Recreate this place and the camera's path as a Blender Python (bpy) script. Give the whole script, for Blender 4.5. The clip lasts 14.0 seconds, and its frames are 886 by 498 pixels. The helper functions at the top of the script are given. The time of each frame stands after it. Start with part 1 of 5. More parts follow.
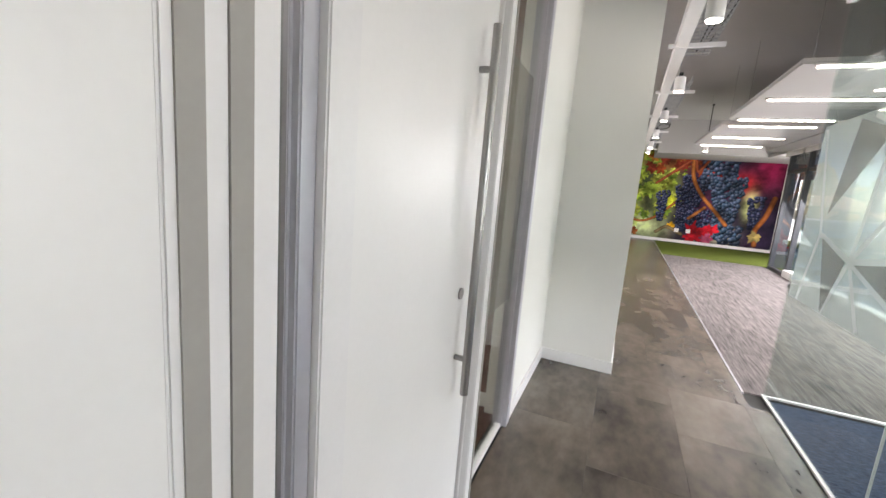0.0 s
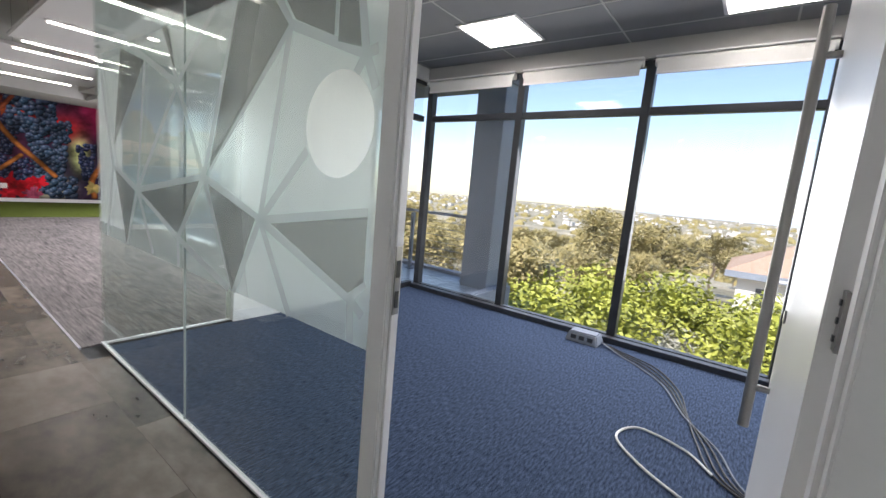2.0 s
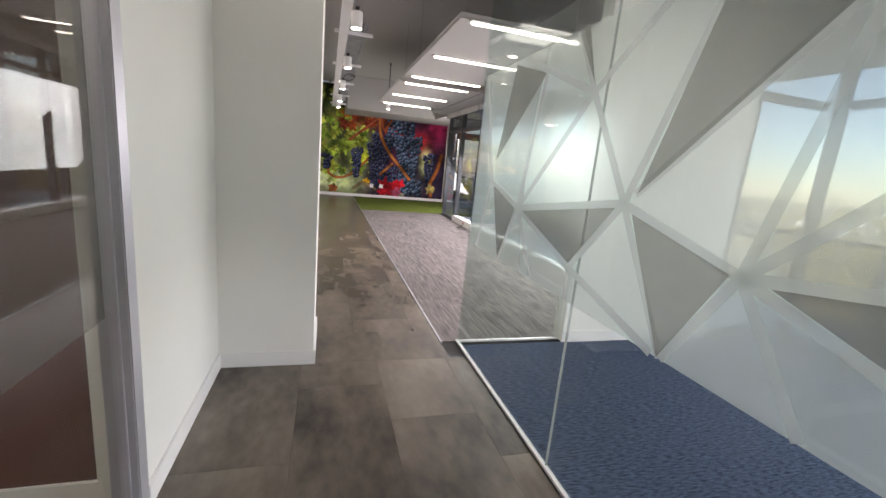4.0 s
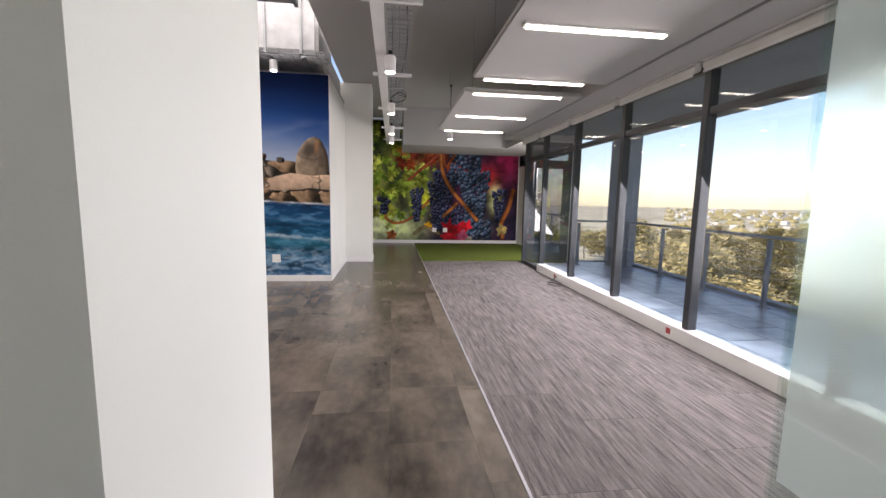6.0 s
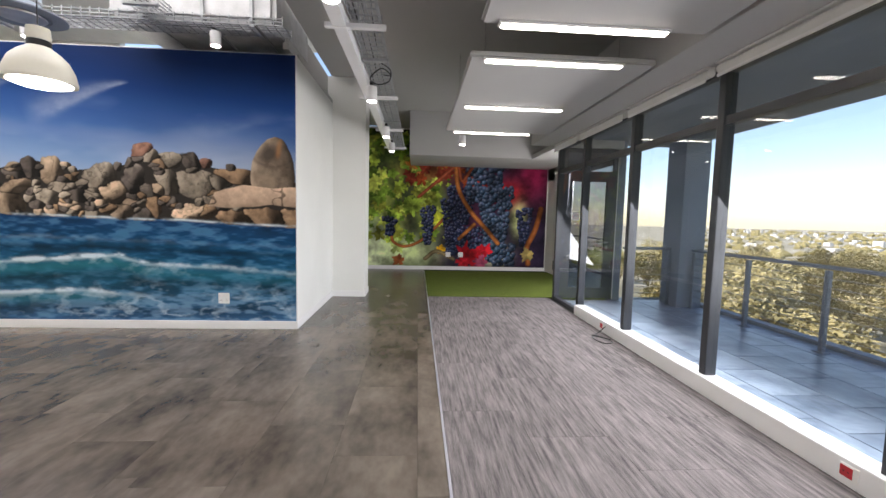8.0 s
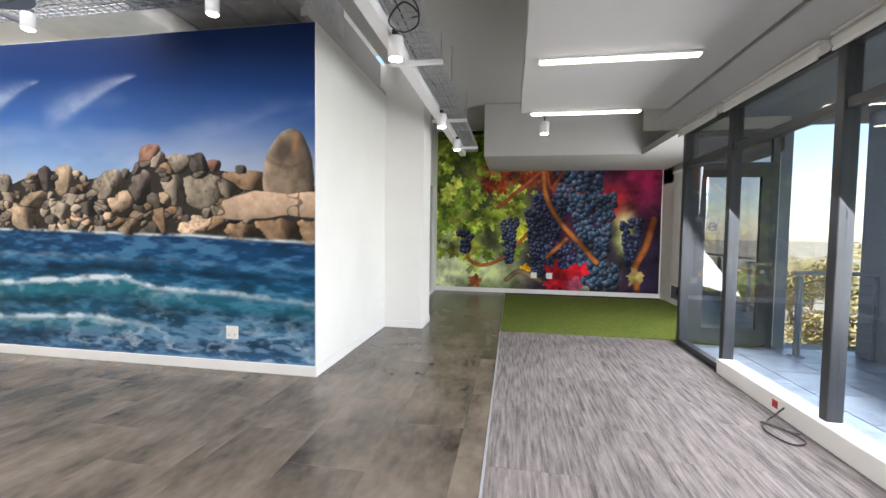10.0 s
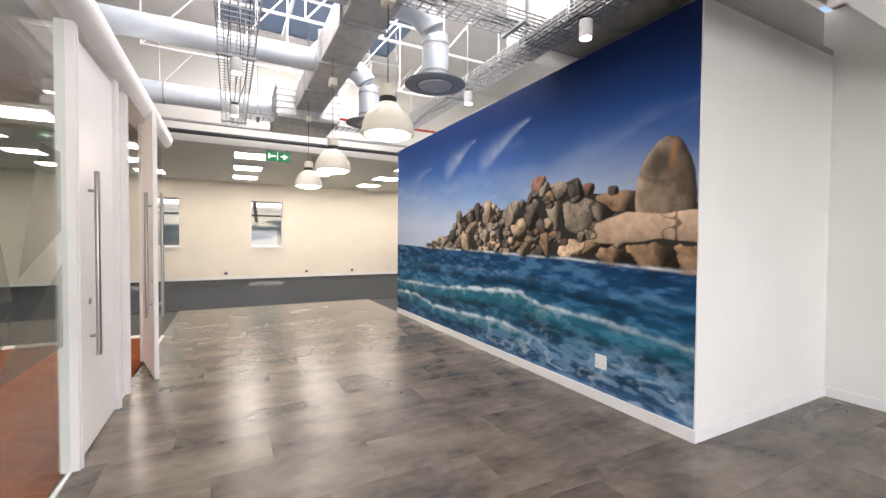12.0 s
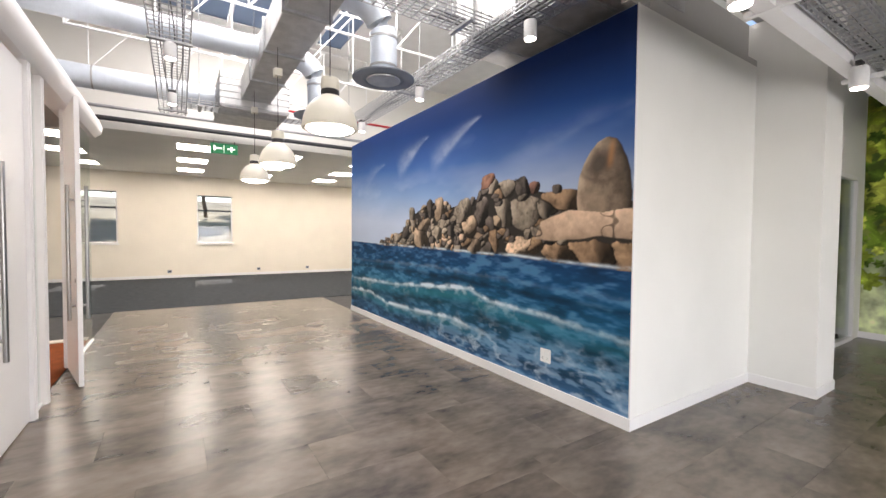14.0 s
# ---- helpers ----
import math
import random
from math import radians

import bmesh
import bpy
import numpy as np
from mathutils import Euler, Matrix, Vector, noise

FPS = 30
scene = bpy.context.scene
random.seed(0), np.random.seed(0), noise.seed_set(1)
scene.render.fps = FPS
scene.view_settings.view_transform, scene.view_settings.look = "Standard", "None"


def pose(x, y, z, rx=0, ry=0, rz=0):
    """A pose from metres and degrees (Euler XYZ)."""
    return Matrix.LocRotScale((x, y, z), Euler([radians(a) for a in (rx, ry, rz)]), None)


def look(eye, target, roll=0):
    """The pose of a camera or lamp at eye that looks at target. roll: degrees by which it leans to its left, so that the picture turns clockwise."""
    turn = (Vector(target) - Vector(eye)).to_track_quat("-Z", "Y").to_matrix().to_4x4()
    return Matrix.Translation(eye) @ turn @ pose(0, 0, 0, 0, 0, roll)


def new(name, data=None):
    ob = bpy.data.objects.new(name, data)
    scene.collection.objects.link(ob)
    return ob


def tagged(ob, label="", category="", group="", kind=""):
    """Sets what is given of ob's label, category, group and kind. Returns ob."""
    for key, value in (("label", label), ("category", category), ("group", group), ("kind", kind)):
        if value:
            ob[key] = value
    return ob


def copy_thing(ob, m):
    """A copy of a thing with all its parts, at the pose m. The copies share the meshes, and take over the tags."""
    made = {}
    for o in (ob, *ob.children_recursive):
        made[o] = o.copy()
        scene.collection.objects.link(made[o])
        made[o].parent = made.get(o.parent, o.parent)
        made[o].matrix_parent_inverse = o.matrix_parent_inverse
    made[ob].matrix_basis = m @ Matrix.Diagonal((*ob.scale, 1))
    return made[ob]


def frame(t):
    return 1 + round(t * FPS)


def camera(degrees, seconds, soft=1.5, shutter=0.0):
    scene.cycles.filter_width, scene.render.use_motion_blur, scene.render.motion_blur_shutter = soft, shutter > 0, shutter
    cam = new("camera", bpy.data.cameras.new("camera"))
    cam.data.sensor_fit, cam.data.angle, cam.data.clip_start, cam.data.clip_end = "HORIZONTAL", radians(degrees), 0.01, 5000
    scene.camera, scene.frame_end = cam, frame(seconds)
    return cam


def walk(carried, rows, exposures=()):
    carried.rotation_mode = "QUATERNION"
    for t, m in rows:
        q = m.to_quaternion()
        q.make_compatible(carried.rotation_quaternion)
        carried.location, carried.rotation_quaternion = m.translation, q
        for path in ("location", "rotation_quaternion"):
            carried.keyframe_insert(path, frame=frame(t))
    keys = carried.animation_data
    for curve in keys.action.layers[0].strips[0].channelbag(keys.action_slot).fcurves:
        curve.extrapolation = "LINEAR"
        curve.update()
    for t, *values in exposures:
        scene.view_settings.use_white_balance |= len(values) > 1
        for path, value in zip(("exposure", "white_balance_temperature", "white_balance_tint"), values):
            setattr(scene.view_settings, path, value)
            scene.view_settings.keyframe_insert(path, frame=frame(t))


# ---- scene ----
cam = camera(94.4, 14.0)
PATH = [
    (0, (-1.05, -9.96, 1.46), (-1.83, -8.15, 1.13), 4.6),
    (0.5, (-0.965, -9.904, 1.423), (-0.997, -7.932, 1.091), 6.4),
    (0.6, (-0.904, -9.924, 1.436), (-0.802, -7.953, 1.11), 5.0),
    (1, (-0.796, -9.896, 1.428), (-0.125, -8.041, 1.1), 5.5),
    (1.5, (-0.7, -9.913, 1.437), (0.522, -8.365, 1.11), 5.2),
    (2, (-0.722, -9.866, 1.351), (0.867, -8.686, 1.065), 5.2),
    (2.5, (-0.746, -9.801, 1.356), (0.934, -8.757, 1.061), 5.3),
    (3, (-0.781, -9.763, 1.415), (0.669, -8.426, 1.081), 5.5),
    (3.6, (-0.868, -9.459, 1.388), (0.048, -7.722, 1.012), 5.5),
    (4.2, (-0.944, -8.939, 1.392), (-0.493, -7.032, 0.988), 4.7),
    (6.3, (-0.601, -6.603, 1.406), (-0.376, -4.627, 1.196), 1.0),
    (6.5, (-0.56, -6.412, 1.381), (-0.353, -4.432, 1.19), 0.9),
    (7, (-0.452, -6.019, 1.464), (-0.286, -4.034, 1.284), 1.2),
    (9.5, (0.074, -3.858, 1.395), (-0.008, -1.862, 1.291), 0.4),
    (10, (0.134, -3.588, 1.403), (-0.198, -1.617, 1.314), 0.8),
    (10.3, (0.202, -3.416, 1.424), (-0.362, -1.499, 1.341), 0.7),
    (10.5, (0.211, -3.367, 1.467), (-0.51, -1.504, 1.373), 1.0),
    (11, (0.169, -3.233, 1.442), (-0.981, -1.598, 1.373), 0.5),
    (11.5, (0.116, -3.129, 1.499), (-1.406, -1.833, 1.435), 0.3),
    (12, (0.138, -3.073, 1.512), (-1.636, -2.15, 1.464), 0.4),
    (12.5, (0.16, -3.048, 1.505), (-1.75, -2.456, 1.468), 0.7),
    (13, (0.173, -3.055, 1.503), (-1.783, -2.64, 1.469), 0.7),
    (13.5, (0.16, -3.03, 1.509), (-1.763, -2.481, 1.469), 0.4),
    (14, (0.185, -2.956, 1.519), (-1.493, -1.871, 1.455), 0.5),
]
walk(cam, [(t, look(eye, target, roll)) for t, eye, target, roll in PATH], [(0.0, 1.4, 6900, 17), (1.0, 1.1, 6800, 17), (2.0, 0.75, 6550, 15), (2.5, 0.65, 6500, 14), (4.2, 0.9, 7000, 20), (6.3, 0.6, 6800, 19), (9.5, 0.95, 6500, 11), (10.5, 1.15, 6550, 13), (12.0, 0.78, 6800, 16), (14.0, 0.8, 6850, 16)])

# ---------- world, sun and exposure ----------
world = bpy.data.worlds.new("sky")
scene.world = world
world.use_nodes = True
wn = world.node_tree
sky = wn.nodes.new("ShaderNodeTexSky")
sky.sky_type, sky.sun_disc = "NISHITA", False
sky.sun_elevation, sky.sun_rotation, sky.dust_density = radians(46), radians(-90), 0.4
wn.nodes["Background"].inputs["Strength"].default_value = 0.15
wn.links.new(sky.outputs[0], wn.nodes["Background"].inputs["Color"])
sun = new("sun", bpy.data.lights.new("sun", "SUN"))
sun.data.energy, sun.data.angle, sun.data.color = 5.0, radians(0.5), (1.0, 0.95, 0.87)
sun.matrix_world = look((-50, 4, 52), (0, 0, 0))


def area(name, place, target, w, h, power, color):
    ob = new(name, bpy.data.lights.new(name, "AREA"))
    ob.data.shape, ob.data.size, ob.data.size_y = "RECTANGLE", w, h
    ob.data.energy, ob.data.color = power, color
    ob.matrix_world = look(place, target)
    return ob


# daylight in the window openings
area("window_daylight", (2.5, -2.1, 1.35), (0, -2.1, -0.6), 8.0, 1.9, 170, (0.95, 0.97, 1.0))
area("room_window_daylight", (3.8, -9.9, 1.35), (0, -9.9, -0.6), 5.6, 1.9, 90, (0.95, 0.97, 1.0))
# fill lamp added just inside the deck door to lift the grape mural
area("deck_door_fill", (2.83, 2.2, 1.25), (1.6, 5.9, 1.3), 0.8, 2.0, 34, (0.97, 0.98, 1.0))
area("skylight_daylight", (-5.0, -1.6, 5.55), (-5.0, -1.6, 0), 7.5, 3.4, 380, (1.0, 0.98, 0.95))


# ---------- materials ----------
def material(name, color, rough=0.6, metal=0.0, var=0.08, scale=6.0, bump=0.0, bscale=60.0, stretch=(1, 1, 1), spec=0.5, random_part=0.0, second=None, spread=0.2):
    m = bpy.data.materials.new(name)
    m.use_nodes = True
    t = m.node_tree
    p = t.nodes["Principled BSDF"]
    p.inputs["Roughness"].default_value, p.inputs["Metallic"].default_value = rough, metal
    p.inputs["Specular IOR Level"].default_value = spec
    co = t.nodes.new("ShaderNodeTexCoord")
    mp = t.nodes.new("ShaderNodeMapping")
    mp.inputs["Scale"].default_value = stretch
    t.links.new(co.outputs["Object"], mp.inputs["Vector"])
    if random_part:
        # every piece is cut from another part of the pattern
        own = t.nodes.new("ShaderNodeObjectInfo")
        shift = t.nodes.new("ShaderNodeVectorMath")
        shift.operation = "SCALE"
        shift.inputs[0].default_value = (37.0, 53.0, 11.0)
        t.links.new(own.outputs["Random"], shift.inputs["Scale"])
        t.links.new(shift.outputs[0], mp.inputs["Location"])
    n1 = t.nodes.new("ShaderNodeTexNoise")
    n1.inputs["Scale"].default_value, n1.inputs["Detail"].default_value = scale, 8
    t.links.new(mp.outputs[0], n1.inputs["Vector"])
    n2 = t.nodes.new("ShaderNodeTexNoise")
    n2.inputs["Scale"].default_value, n2.inputs["Detail"].default_value = bscale, 4
    t.links.new(mp.outputs[0], n2.inputs["Vector"])
    add = t.nodes.new("ShaderNodeMath")
    add.operation = "MULTIPLY_ADD"
    add.inputs[1].default_value = 0.35
    t.links.new(n2.outputs[0], add.inputs[0])
    t.links.new(n1.outputs[0], add.inputs[2])
    last = add.outputs[0]
    if random_part:
        oi = t.nodes.new("ShaderNodeObjectInfo")
        a2 = t.nodes.new("ShaderNodeMath")
        a2.operation = "MULTIPLY_ADD"
        a2.inputs[1].default_value = random_part
        t.links.new(oi.outputs["Random"], a2.inputs[0])
        t.links.new(last, a2.inputs[2])
        last = a2.outputs[0]
    r = t.nodes.new("ShaderNodeValToRGB")
    lo = [max(0, c * (1 - var)) for c in color]
    hi = [min(1, c * (1 + var)) for c in (second or color)]
    mid = 0.67 + random_part / 2
    r.color_ramp.elements[0].position, r.color_ramp.elements[1].position = max(0, mid - spread - random_part / 2), min(1, mid + spread + random_part / 2)
    r.color_ramp.elements[0].color, r.color_ramp.elements[1].color = (*lo, 1), (*hi, 1)
    t.links.new(last, r.inputs[0])
    t.links.new(r.outputs[0], p.inputs["Base Color"])
    if bump:
        b = t.nodes.new("ShaderNodeBump")
        b.inputs["Strength"].default_value, b.inputs["Distance"].default_value = bump, 0.01
        t.links.new(n2.outputs[0], b.inputs["Height"])
        t.links.new(b.outputs[0], p.inputs["Normal"])
    return m


def glowing(name, color, strength):
    m = bpy.data.materials.new(name)
    m.use_nodes = True
    p = m.node_tree.nodes["Principled BSDF"]
    p.inputs["Base Color"].default_value = (*color, 1)
    p.inputs["Emission Color"].default_value, p.inputs["Emission Strength"].default_value = (*color, 1), strength
    return m


def glassy(name, tint, gloss=1.0):
    m = bpy.data.materials.new(name)
    m.use_nodes = True
    t = m.node_tree
    t.nodes.clear()
    out = t.nodes.new("ShaderNodeOutputMaterial")
    mix, tr, gl, lw, pw, ma = (t.nodes.new("ShaderNode" + k) for k in ("MixShader", "BsdfTransparent", "BsdfGlossy", "LayerWeight", "Math", "Math"))
    tr.inputs[0].default_value = (*tint, 1)
    gl.inputs["Roughness"].default_value = 0.0
    lw.inputs[0].default_value = 0.5
    pw.operation, ma.operation = "POWER", "MULTIPLY_ADD"
    pw.inputs[1].default_value = 4.5
    ma.inputs[1].default_value, ma.inputs[2].default_value = 0.55 * gloss, 0.035 * gloss
    t.links.new(lw.outputs["Facing"], pw.inputs[0])
    t.links.new(pw.outputs[0], ma.inputs[0])
    t.links.new(ma.outputs[0], mix.inputs[0])
    t.links.new(tr.outputs[0], mix.inputs[1])
    t.links.new(gl.outputs[0], mix.inputs[2])
    t.links.new(mix.outputs[0], out.inputs[0])
    return m


def filmy(name, color, clear, blur=0.0, tint=(0.93, 0.97, 0.96)):
    """Window film: scatters light, blurs part of the view and lets part of it through clear."""
    m = bpy.data.materials.new(name)
    m.use_nodes = True
    t = m.node_tree
    t.nodes.clear()
    out = t.nodes.new("ShaderNodeOutputMaterial")
    mix, mix2, mix3, tr, tl, df, rf = (t.nodes.new("ShaderNode" + k) for k in ("MixShader", "MixShader", "MixShader", "BsdfTransparent", "BsdfTranslucent", "BsdfDiffuse", "BsdfRefraction"))
    tr.inputs[0].default_value = (*tint, 1)
    rf.inputs["Color"].default_value, rf.inputs["Roughness"].default_value, rf.inputs["IOR"].default_value = (*tint, 1), 0.75, 1.12
    ns = t.nodes.new("ShaderNodeTexNoise")
    ns.inputs["Scale"].default_value = 2.5
    rp = t.nodes.new("ShaderNodeValToRGB")
    rp.color_ramp.elements[0].color = (*[c * 0.95 for c in color], 1)
    rp.color_ramp.elements[1].color = (*color, 1)
    t.links.new(ns.outputs[0], rp.inputs[0])
    t.links.new(rp.outputs[0], tl.inputs[0])
    t.links.new(rp.outputs[0], df.inputs[0])
    mix2.inputs[0].default_value = 0.4
    t.links.new(tl.outputs[0], mix2.inputs[1])
    t.links.new(df.outputs[0], mix2.inputs[2])
    mix3.inputs[0].default_value = blur
    t.links.new(mix2.outputs[0], mix3.inputs[1])
    t.links.new(rf.outputs[0], mix3.inputs[2])
    mix.inputs[0].default_value = clear
    t.links.new(mix3.outputs[0], mix.inputs[1])
    t.links.new(tr.outputs[0], mix.inputs[2])
    t.links.new(mix.outputs[0], out.inputs[0])
    return m


def printed(name, rough=0.8):
    """Printed picture: its inks are stored on the sheet."""
    m = bpy.data.materials.new(name)
    m.use_nodes = True
    t = m.node_tree
    a = t.nodes.new("ShaderNodeAttribute")
    a.attribute_name = "ink"
    t.links.new(a.outputs["Color"], t.nodes["Principled BSDF"].inputs["Base Color"])
    t.nodes["Principled BSDF"].inputs["Roughness"].default_value = rough
    t.nodes["Principled BSDF"].inputs["Specular IOR Level"].default_value = 0.2
    return m


PAINT = material("white_wall_paint", (0.80, 0.795, 0.76), 0.6, var=0.025, scale=1.5, bump=0.04, bscale=250)
CREAM = material("cream_wall_paint", (0.80, 0.74, 0.64), 0.6, var=0.03, scale=1.5, bump=0.04, bscale=250)
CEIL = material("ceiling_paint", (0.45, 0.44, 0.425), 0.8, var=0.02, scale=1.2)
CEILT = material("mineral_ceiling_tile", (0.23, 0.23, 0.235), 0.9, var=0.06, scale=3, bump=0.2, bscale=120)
GAPSHADE = material("grey_gap_shade", (0.36, 0.345, 0.32), 0.5, var=0.05, scale=4)
ROOF = material("roof_sheet_white", (0.85, 0.86, 0.86), 0.5, var=0.05, scale=3)
TRIM = material("white_satin_trim", (0.82, 0.81, 0.80), 0.35, var=0.02, scale=2)
ALU = material("white_powder_coat", (0.80, 0.79, 0.79), 0.3, var=0.03, scale=3)
LILAC = material("anodised_aluminium_frame", (0.55, 0.55, 0.60), 0.35, 0.5, var=0.05, scale=4)
DARK = material("charcoal_frame", (0.035, 0.038, 0.045), 0.4, var=0.15, scale=5)
STEEL = material("brushed_steel", (0.35, 0.34, 0.33), 0.3, 1.0, var=0.1, scale=30, stretch=(1, 1, 0.05))
GALV = material("galvanised_steel", (0.40, 0.41, 0.42), 0.45, 0.6, var=0.15, scale=9, bump=0.1, bscale=40)
DUCT = material("duct_sheet_metal", (0.50, 0.50, 0.50), 0.45, 0.6, var=0.15, scale=7)
PIPE = material("pale_spiral_duct", (0.66, 0.72, 0.80), 0.4, 0.3, var=0.06, scale=8)
VINYL = material("grey_vinyl_plank", (0.052, 0.043, 0.036), 0.27, var=0.2, scale=2.1, bump=0.006, bscale=12, stretch=(1.5, 0.75, 1), random_part=0.11, second=(0.165, 0.136, 0.11), spread=0.19)
CARPET = material("grey_striped_carpet", (0.125, 0.114, 0.114), 0.95, var=0.35, scale=10, bump=0.7, bscale=60, stretch=(4.6, 0.36, 1), random_part=0.08, second=(0.215, 0.19, 0.185), spec=0.1)
BLUE = material("blue_carpet", (0.031, 0.050, 0.092), 0.95, var=0.3, scale=42, bump=0.8, bscale=130, stretch=(0.55, 2.2, 1), second=(0.075, 0.105, 0.172), spec=0.1, spread=0.2)
ORANGE = material("rust_orange_carpet", (0.22, 0.055, 0.016), 0.95, var=0.25, scale=10, bump=0.6, bscale=90, spec=0.1)
MAROON = material("maroon_carpet", (0.055, 0.012, 0.01), 0.95, var=0.25, scale=10, bump=0.6, bscale=90, spec=0.1)
MAROONP = material("maroon_wall_paint", (0.115, 0.032, 0.024), 0.6, var=0.05, scale=1.5, bump=0.04, bscale=250)
GREYC = material("charcoal_carpet", (0.045, 0.05, 0.055), 0.95, var=0.25, scale=8, bump=0.6, bscale=90, spec=0.1)
LAWN = material("artificial_grass", (0.085, 0.12, 0.02), 0.9, var=0.25, scale=45, bump=0.9, bscale=200, second=(0.14, 0.175, 0.038), spec=0.1)
SLATE = material("blue_grey_slate", (0.15, 0.20, 0.27), 0.3, var=0.25, scale=3, bump=0.5, bscale=18, random_part=0.2, second=(0.31, 0.37, 0.44))
GROUT = material("dark_grout", (0.05, 0.05, 0.05), 0.9, var=0.2)
CONC = material("grey_painted_column", (0.22, 0.25, 0.30), 0.6, var=0.08, scale=3)
CANOPY = material("grey_canopy_soffit", (0.16, 0.18, 0.21), 0.7, var=0.1, scale=2)
PLASTIC = material("white_plastic", (0.82, 0.81, 0.78), 0.35, var=0.02)
REDP = material("red_plastic", (0.45, 0.02, 0.03), 0.35, var=0.05)
BLACK = material("black_plastic", (0.015, 0.015, 0.016), 0.45, var=0.2)
SHADE = material("cream_enamel_shade", (0.72, 0.68, 0.58), 0.3, var=0.04, scale=3)
FABRIC = material("white_blind_fabric", (0.72, 0.71, 0.69), 0.8, var=0.04, scale=5)
GREENSIGN = material("green_sign_plastic", (0.0, 0.20, 0.07), 0.4, var=0.03)
EXITW = glowing("sign_symbol_white", (0.9, 1.0, 0.92), 0.8)
STRIP = glowing("strip_light_tube", (1.0, 0.93, 0.82), 9.0)
ROOMPANEL = glowing("meeting_room_light_diffuser", (1.0, 0.96, 0.9), 6.0)
PANEL = glowing("panel_light_diffuser", (1.0, 0.95, 0.86), 15.0)
BULB = glowing("lamp_diffuser", (1.0, 0.95, 0.86), 14.0)
GLASS = glassy("clear_glass", (0.93, 0.97, 0.955))
WINGLASS = glassy("window_glass", (0.95, 0.96, 0.965), 1.1)
DOORGLASS = glassy("reflective_tinted_glass", (0.30, 0.30, 0.32), 9.0)
FILM = filmy("frosted_film", (0.56, 0.58, 0.57), 0.27, 0.33)
FILMD = filmy("grey_frosted_film", (0.26, 0.25, 0.235), 0.62, 0.0, (0.70, 0.69, 0.67))
FILML = filmy("white_film_line", (0.66, 0.68, 0.67), 0.55)
PRINT = printed("mural_print")


# ---------- building helpers ----------
def box(bm, x0, x1, y0, y1, z0, z1):
    v = [bm.verts.new((x, y, z)) for x in (x0, x1) for y in (y0, y1) for z in (z0, z1)]
    for f in ((0, 1, 3, 2), (4, 6, 7, 5), (0, 4, 5, 1), (2, 3, 7, 6), (0, 2, 6, 4), (1, 5, 7, 3)):
        bm.faces.new([v[i] for i in f])
    return v


def finish(name, bm, mat, parent=None, smooth=False):
    bmesh.ops.recalc_face_normals(bm, faces=bm.faces)
    me = bpy.data.meshes.new(name)
    bm.to_mesh(me)
    bm.free()
    me.materials.append(mat)
    if smooth:
        me.polygons.foreach_set("use_smooth", [True] * len(me.polygons))
        me.set_sharp_from_angle(angle=radians(40))
    ob = new(name, me)
    if parent is not None:
        ob.parent = parent
    return ob


def part(name, bm, mat, parent, label="", smooth=False):
    ob = finish(name, bm, mat, parent, smooth)
    return tagged(ob, label) if label else ob


def boxpart(name, dims, mat, parent, label="", bevel=0.0):
    bm = bmesh.new()
    box(bm, *dims)
    if bevel:
        bmesh.ops.bevel(bm, geom=bm.edges[:], offset=bevel, segments=2, affect="EDGES")
    return part(name, bm, mat, parent, label)


def structure(name, boxes, mat, label, category, bevel=0.0):
    bm = bmesh.new()
    for b in boxes:
        box(bm, *b)
    if bevel:
        bmesh.ops.bevel(bm, geom=bm.edges[:], offset=bevel, segments=2, affect="EDGES")
    return tagged(finish(name, bm, mat), label, category, "", "structure")


def thing(name, place, label, category, group=""):
    e = new(name)
    e.location = place
    return tagged(e, label, category, group)


def lathe(bm, profile, n=32, axis="Z", center=(0, 0, 0)):
    rings = []
    for r, z in profile:
        ring = []
        for i in range(n):
            a = 2 * math.pi * i / n
            p = (r * math.cos(a), r * math.sin(a), z)
            p = {"Z": p, "Y": (p[0], p[2], p[1]), "X": (p[2], p[0], p[1])}[axis]
            ring.append(bm.verts.new((p[0] + center[0], p[1] + center[1], p[2] + center[2])))
        rings.append(ring)
    for a, b in zip(rings, rings[1:]):
        for i in range(n):
            bm.faces.new((a[i], a[(i + 1) % n], b[(i + 1) % n], b[i]))
    bm.faces.new(rings[0][::-1])
    bm.faces.new(rings[-1])


def tube(bm, points, r, n=8):
    pts = [Vector(p) for p in points]
    rings = []
    for i, p in enumerate(pts):
        d = (pts[min(i + 1, len(pts) - 1)] - pts[max(i - 1, 0)]).normalized()
        u = d.orthogonal() if abs(d.z) > 0.95 else d.cross(Vector((0, 0, 1)))
        u.normalize()
        w = d.cross(u).normalized()
        rings.append([bm.verts.new(p + r * (math.cos(2 * math.pi * k / n) * u + math.sin(2 * math.pi * k / n) * w)) for k in range(n)])
    for a, b in zip(rings, rings[1:]):
        for k in range(n):
            bm.faces.new((a[k], a[(k + 1) % n], b[(k + 1) % n], b[k]))
    bm.faces.new(rings[0][::-1])
    bm.faces.new(rings[-1])


def smooth_line(points, steps=8):
    """Catmull-Rom line through the points."""
    p = [Vector(q) for q in points]
    p = [2 * p[0] - p[1]] + p + [2 * p[-1] - p[-2]]
    out = []
    for a, b, c, d in zip(p, p[1:], p[2:], p[3:]):
        for k in range(steps):
            t = k / steps
            out.append(0.5 * (2 * b + (c - a) * t + (2 * a - 5 * b + 4 * c - d) * t * t + (3 * b - a - 3 * c + d) * t ** 3))
    return out + [p[-2]]


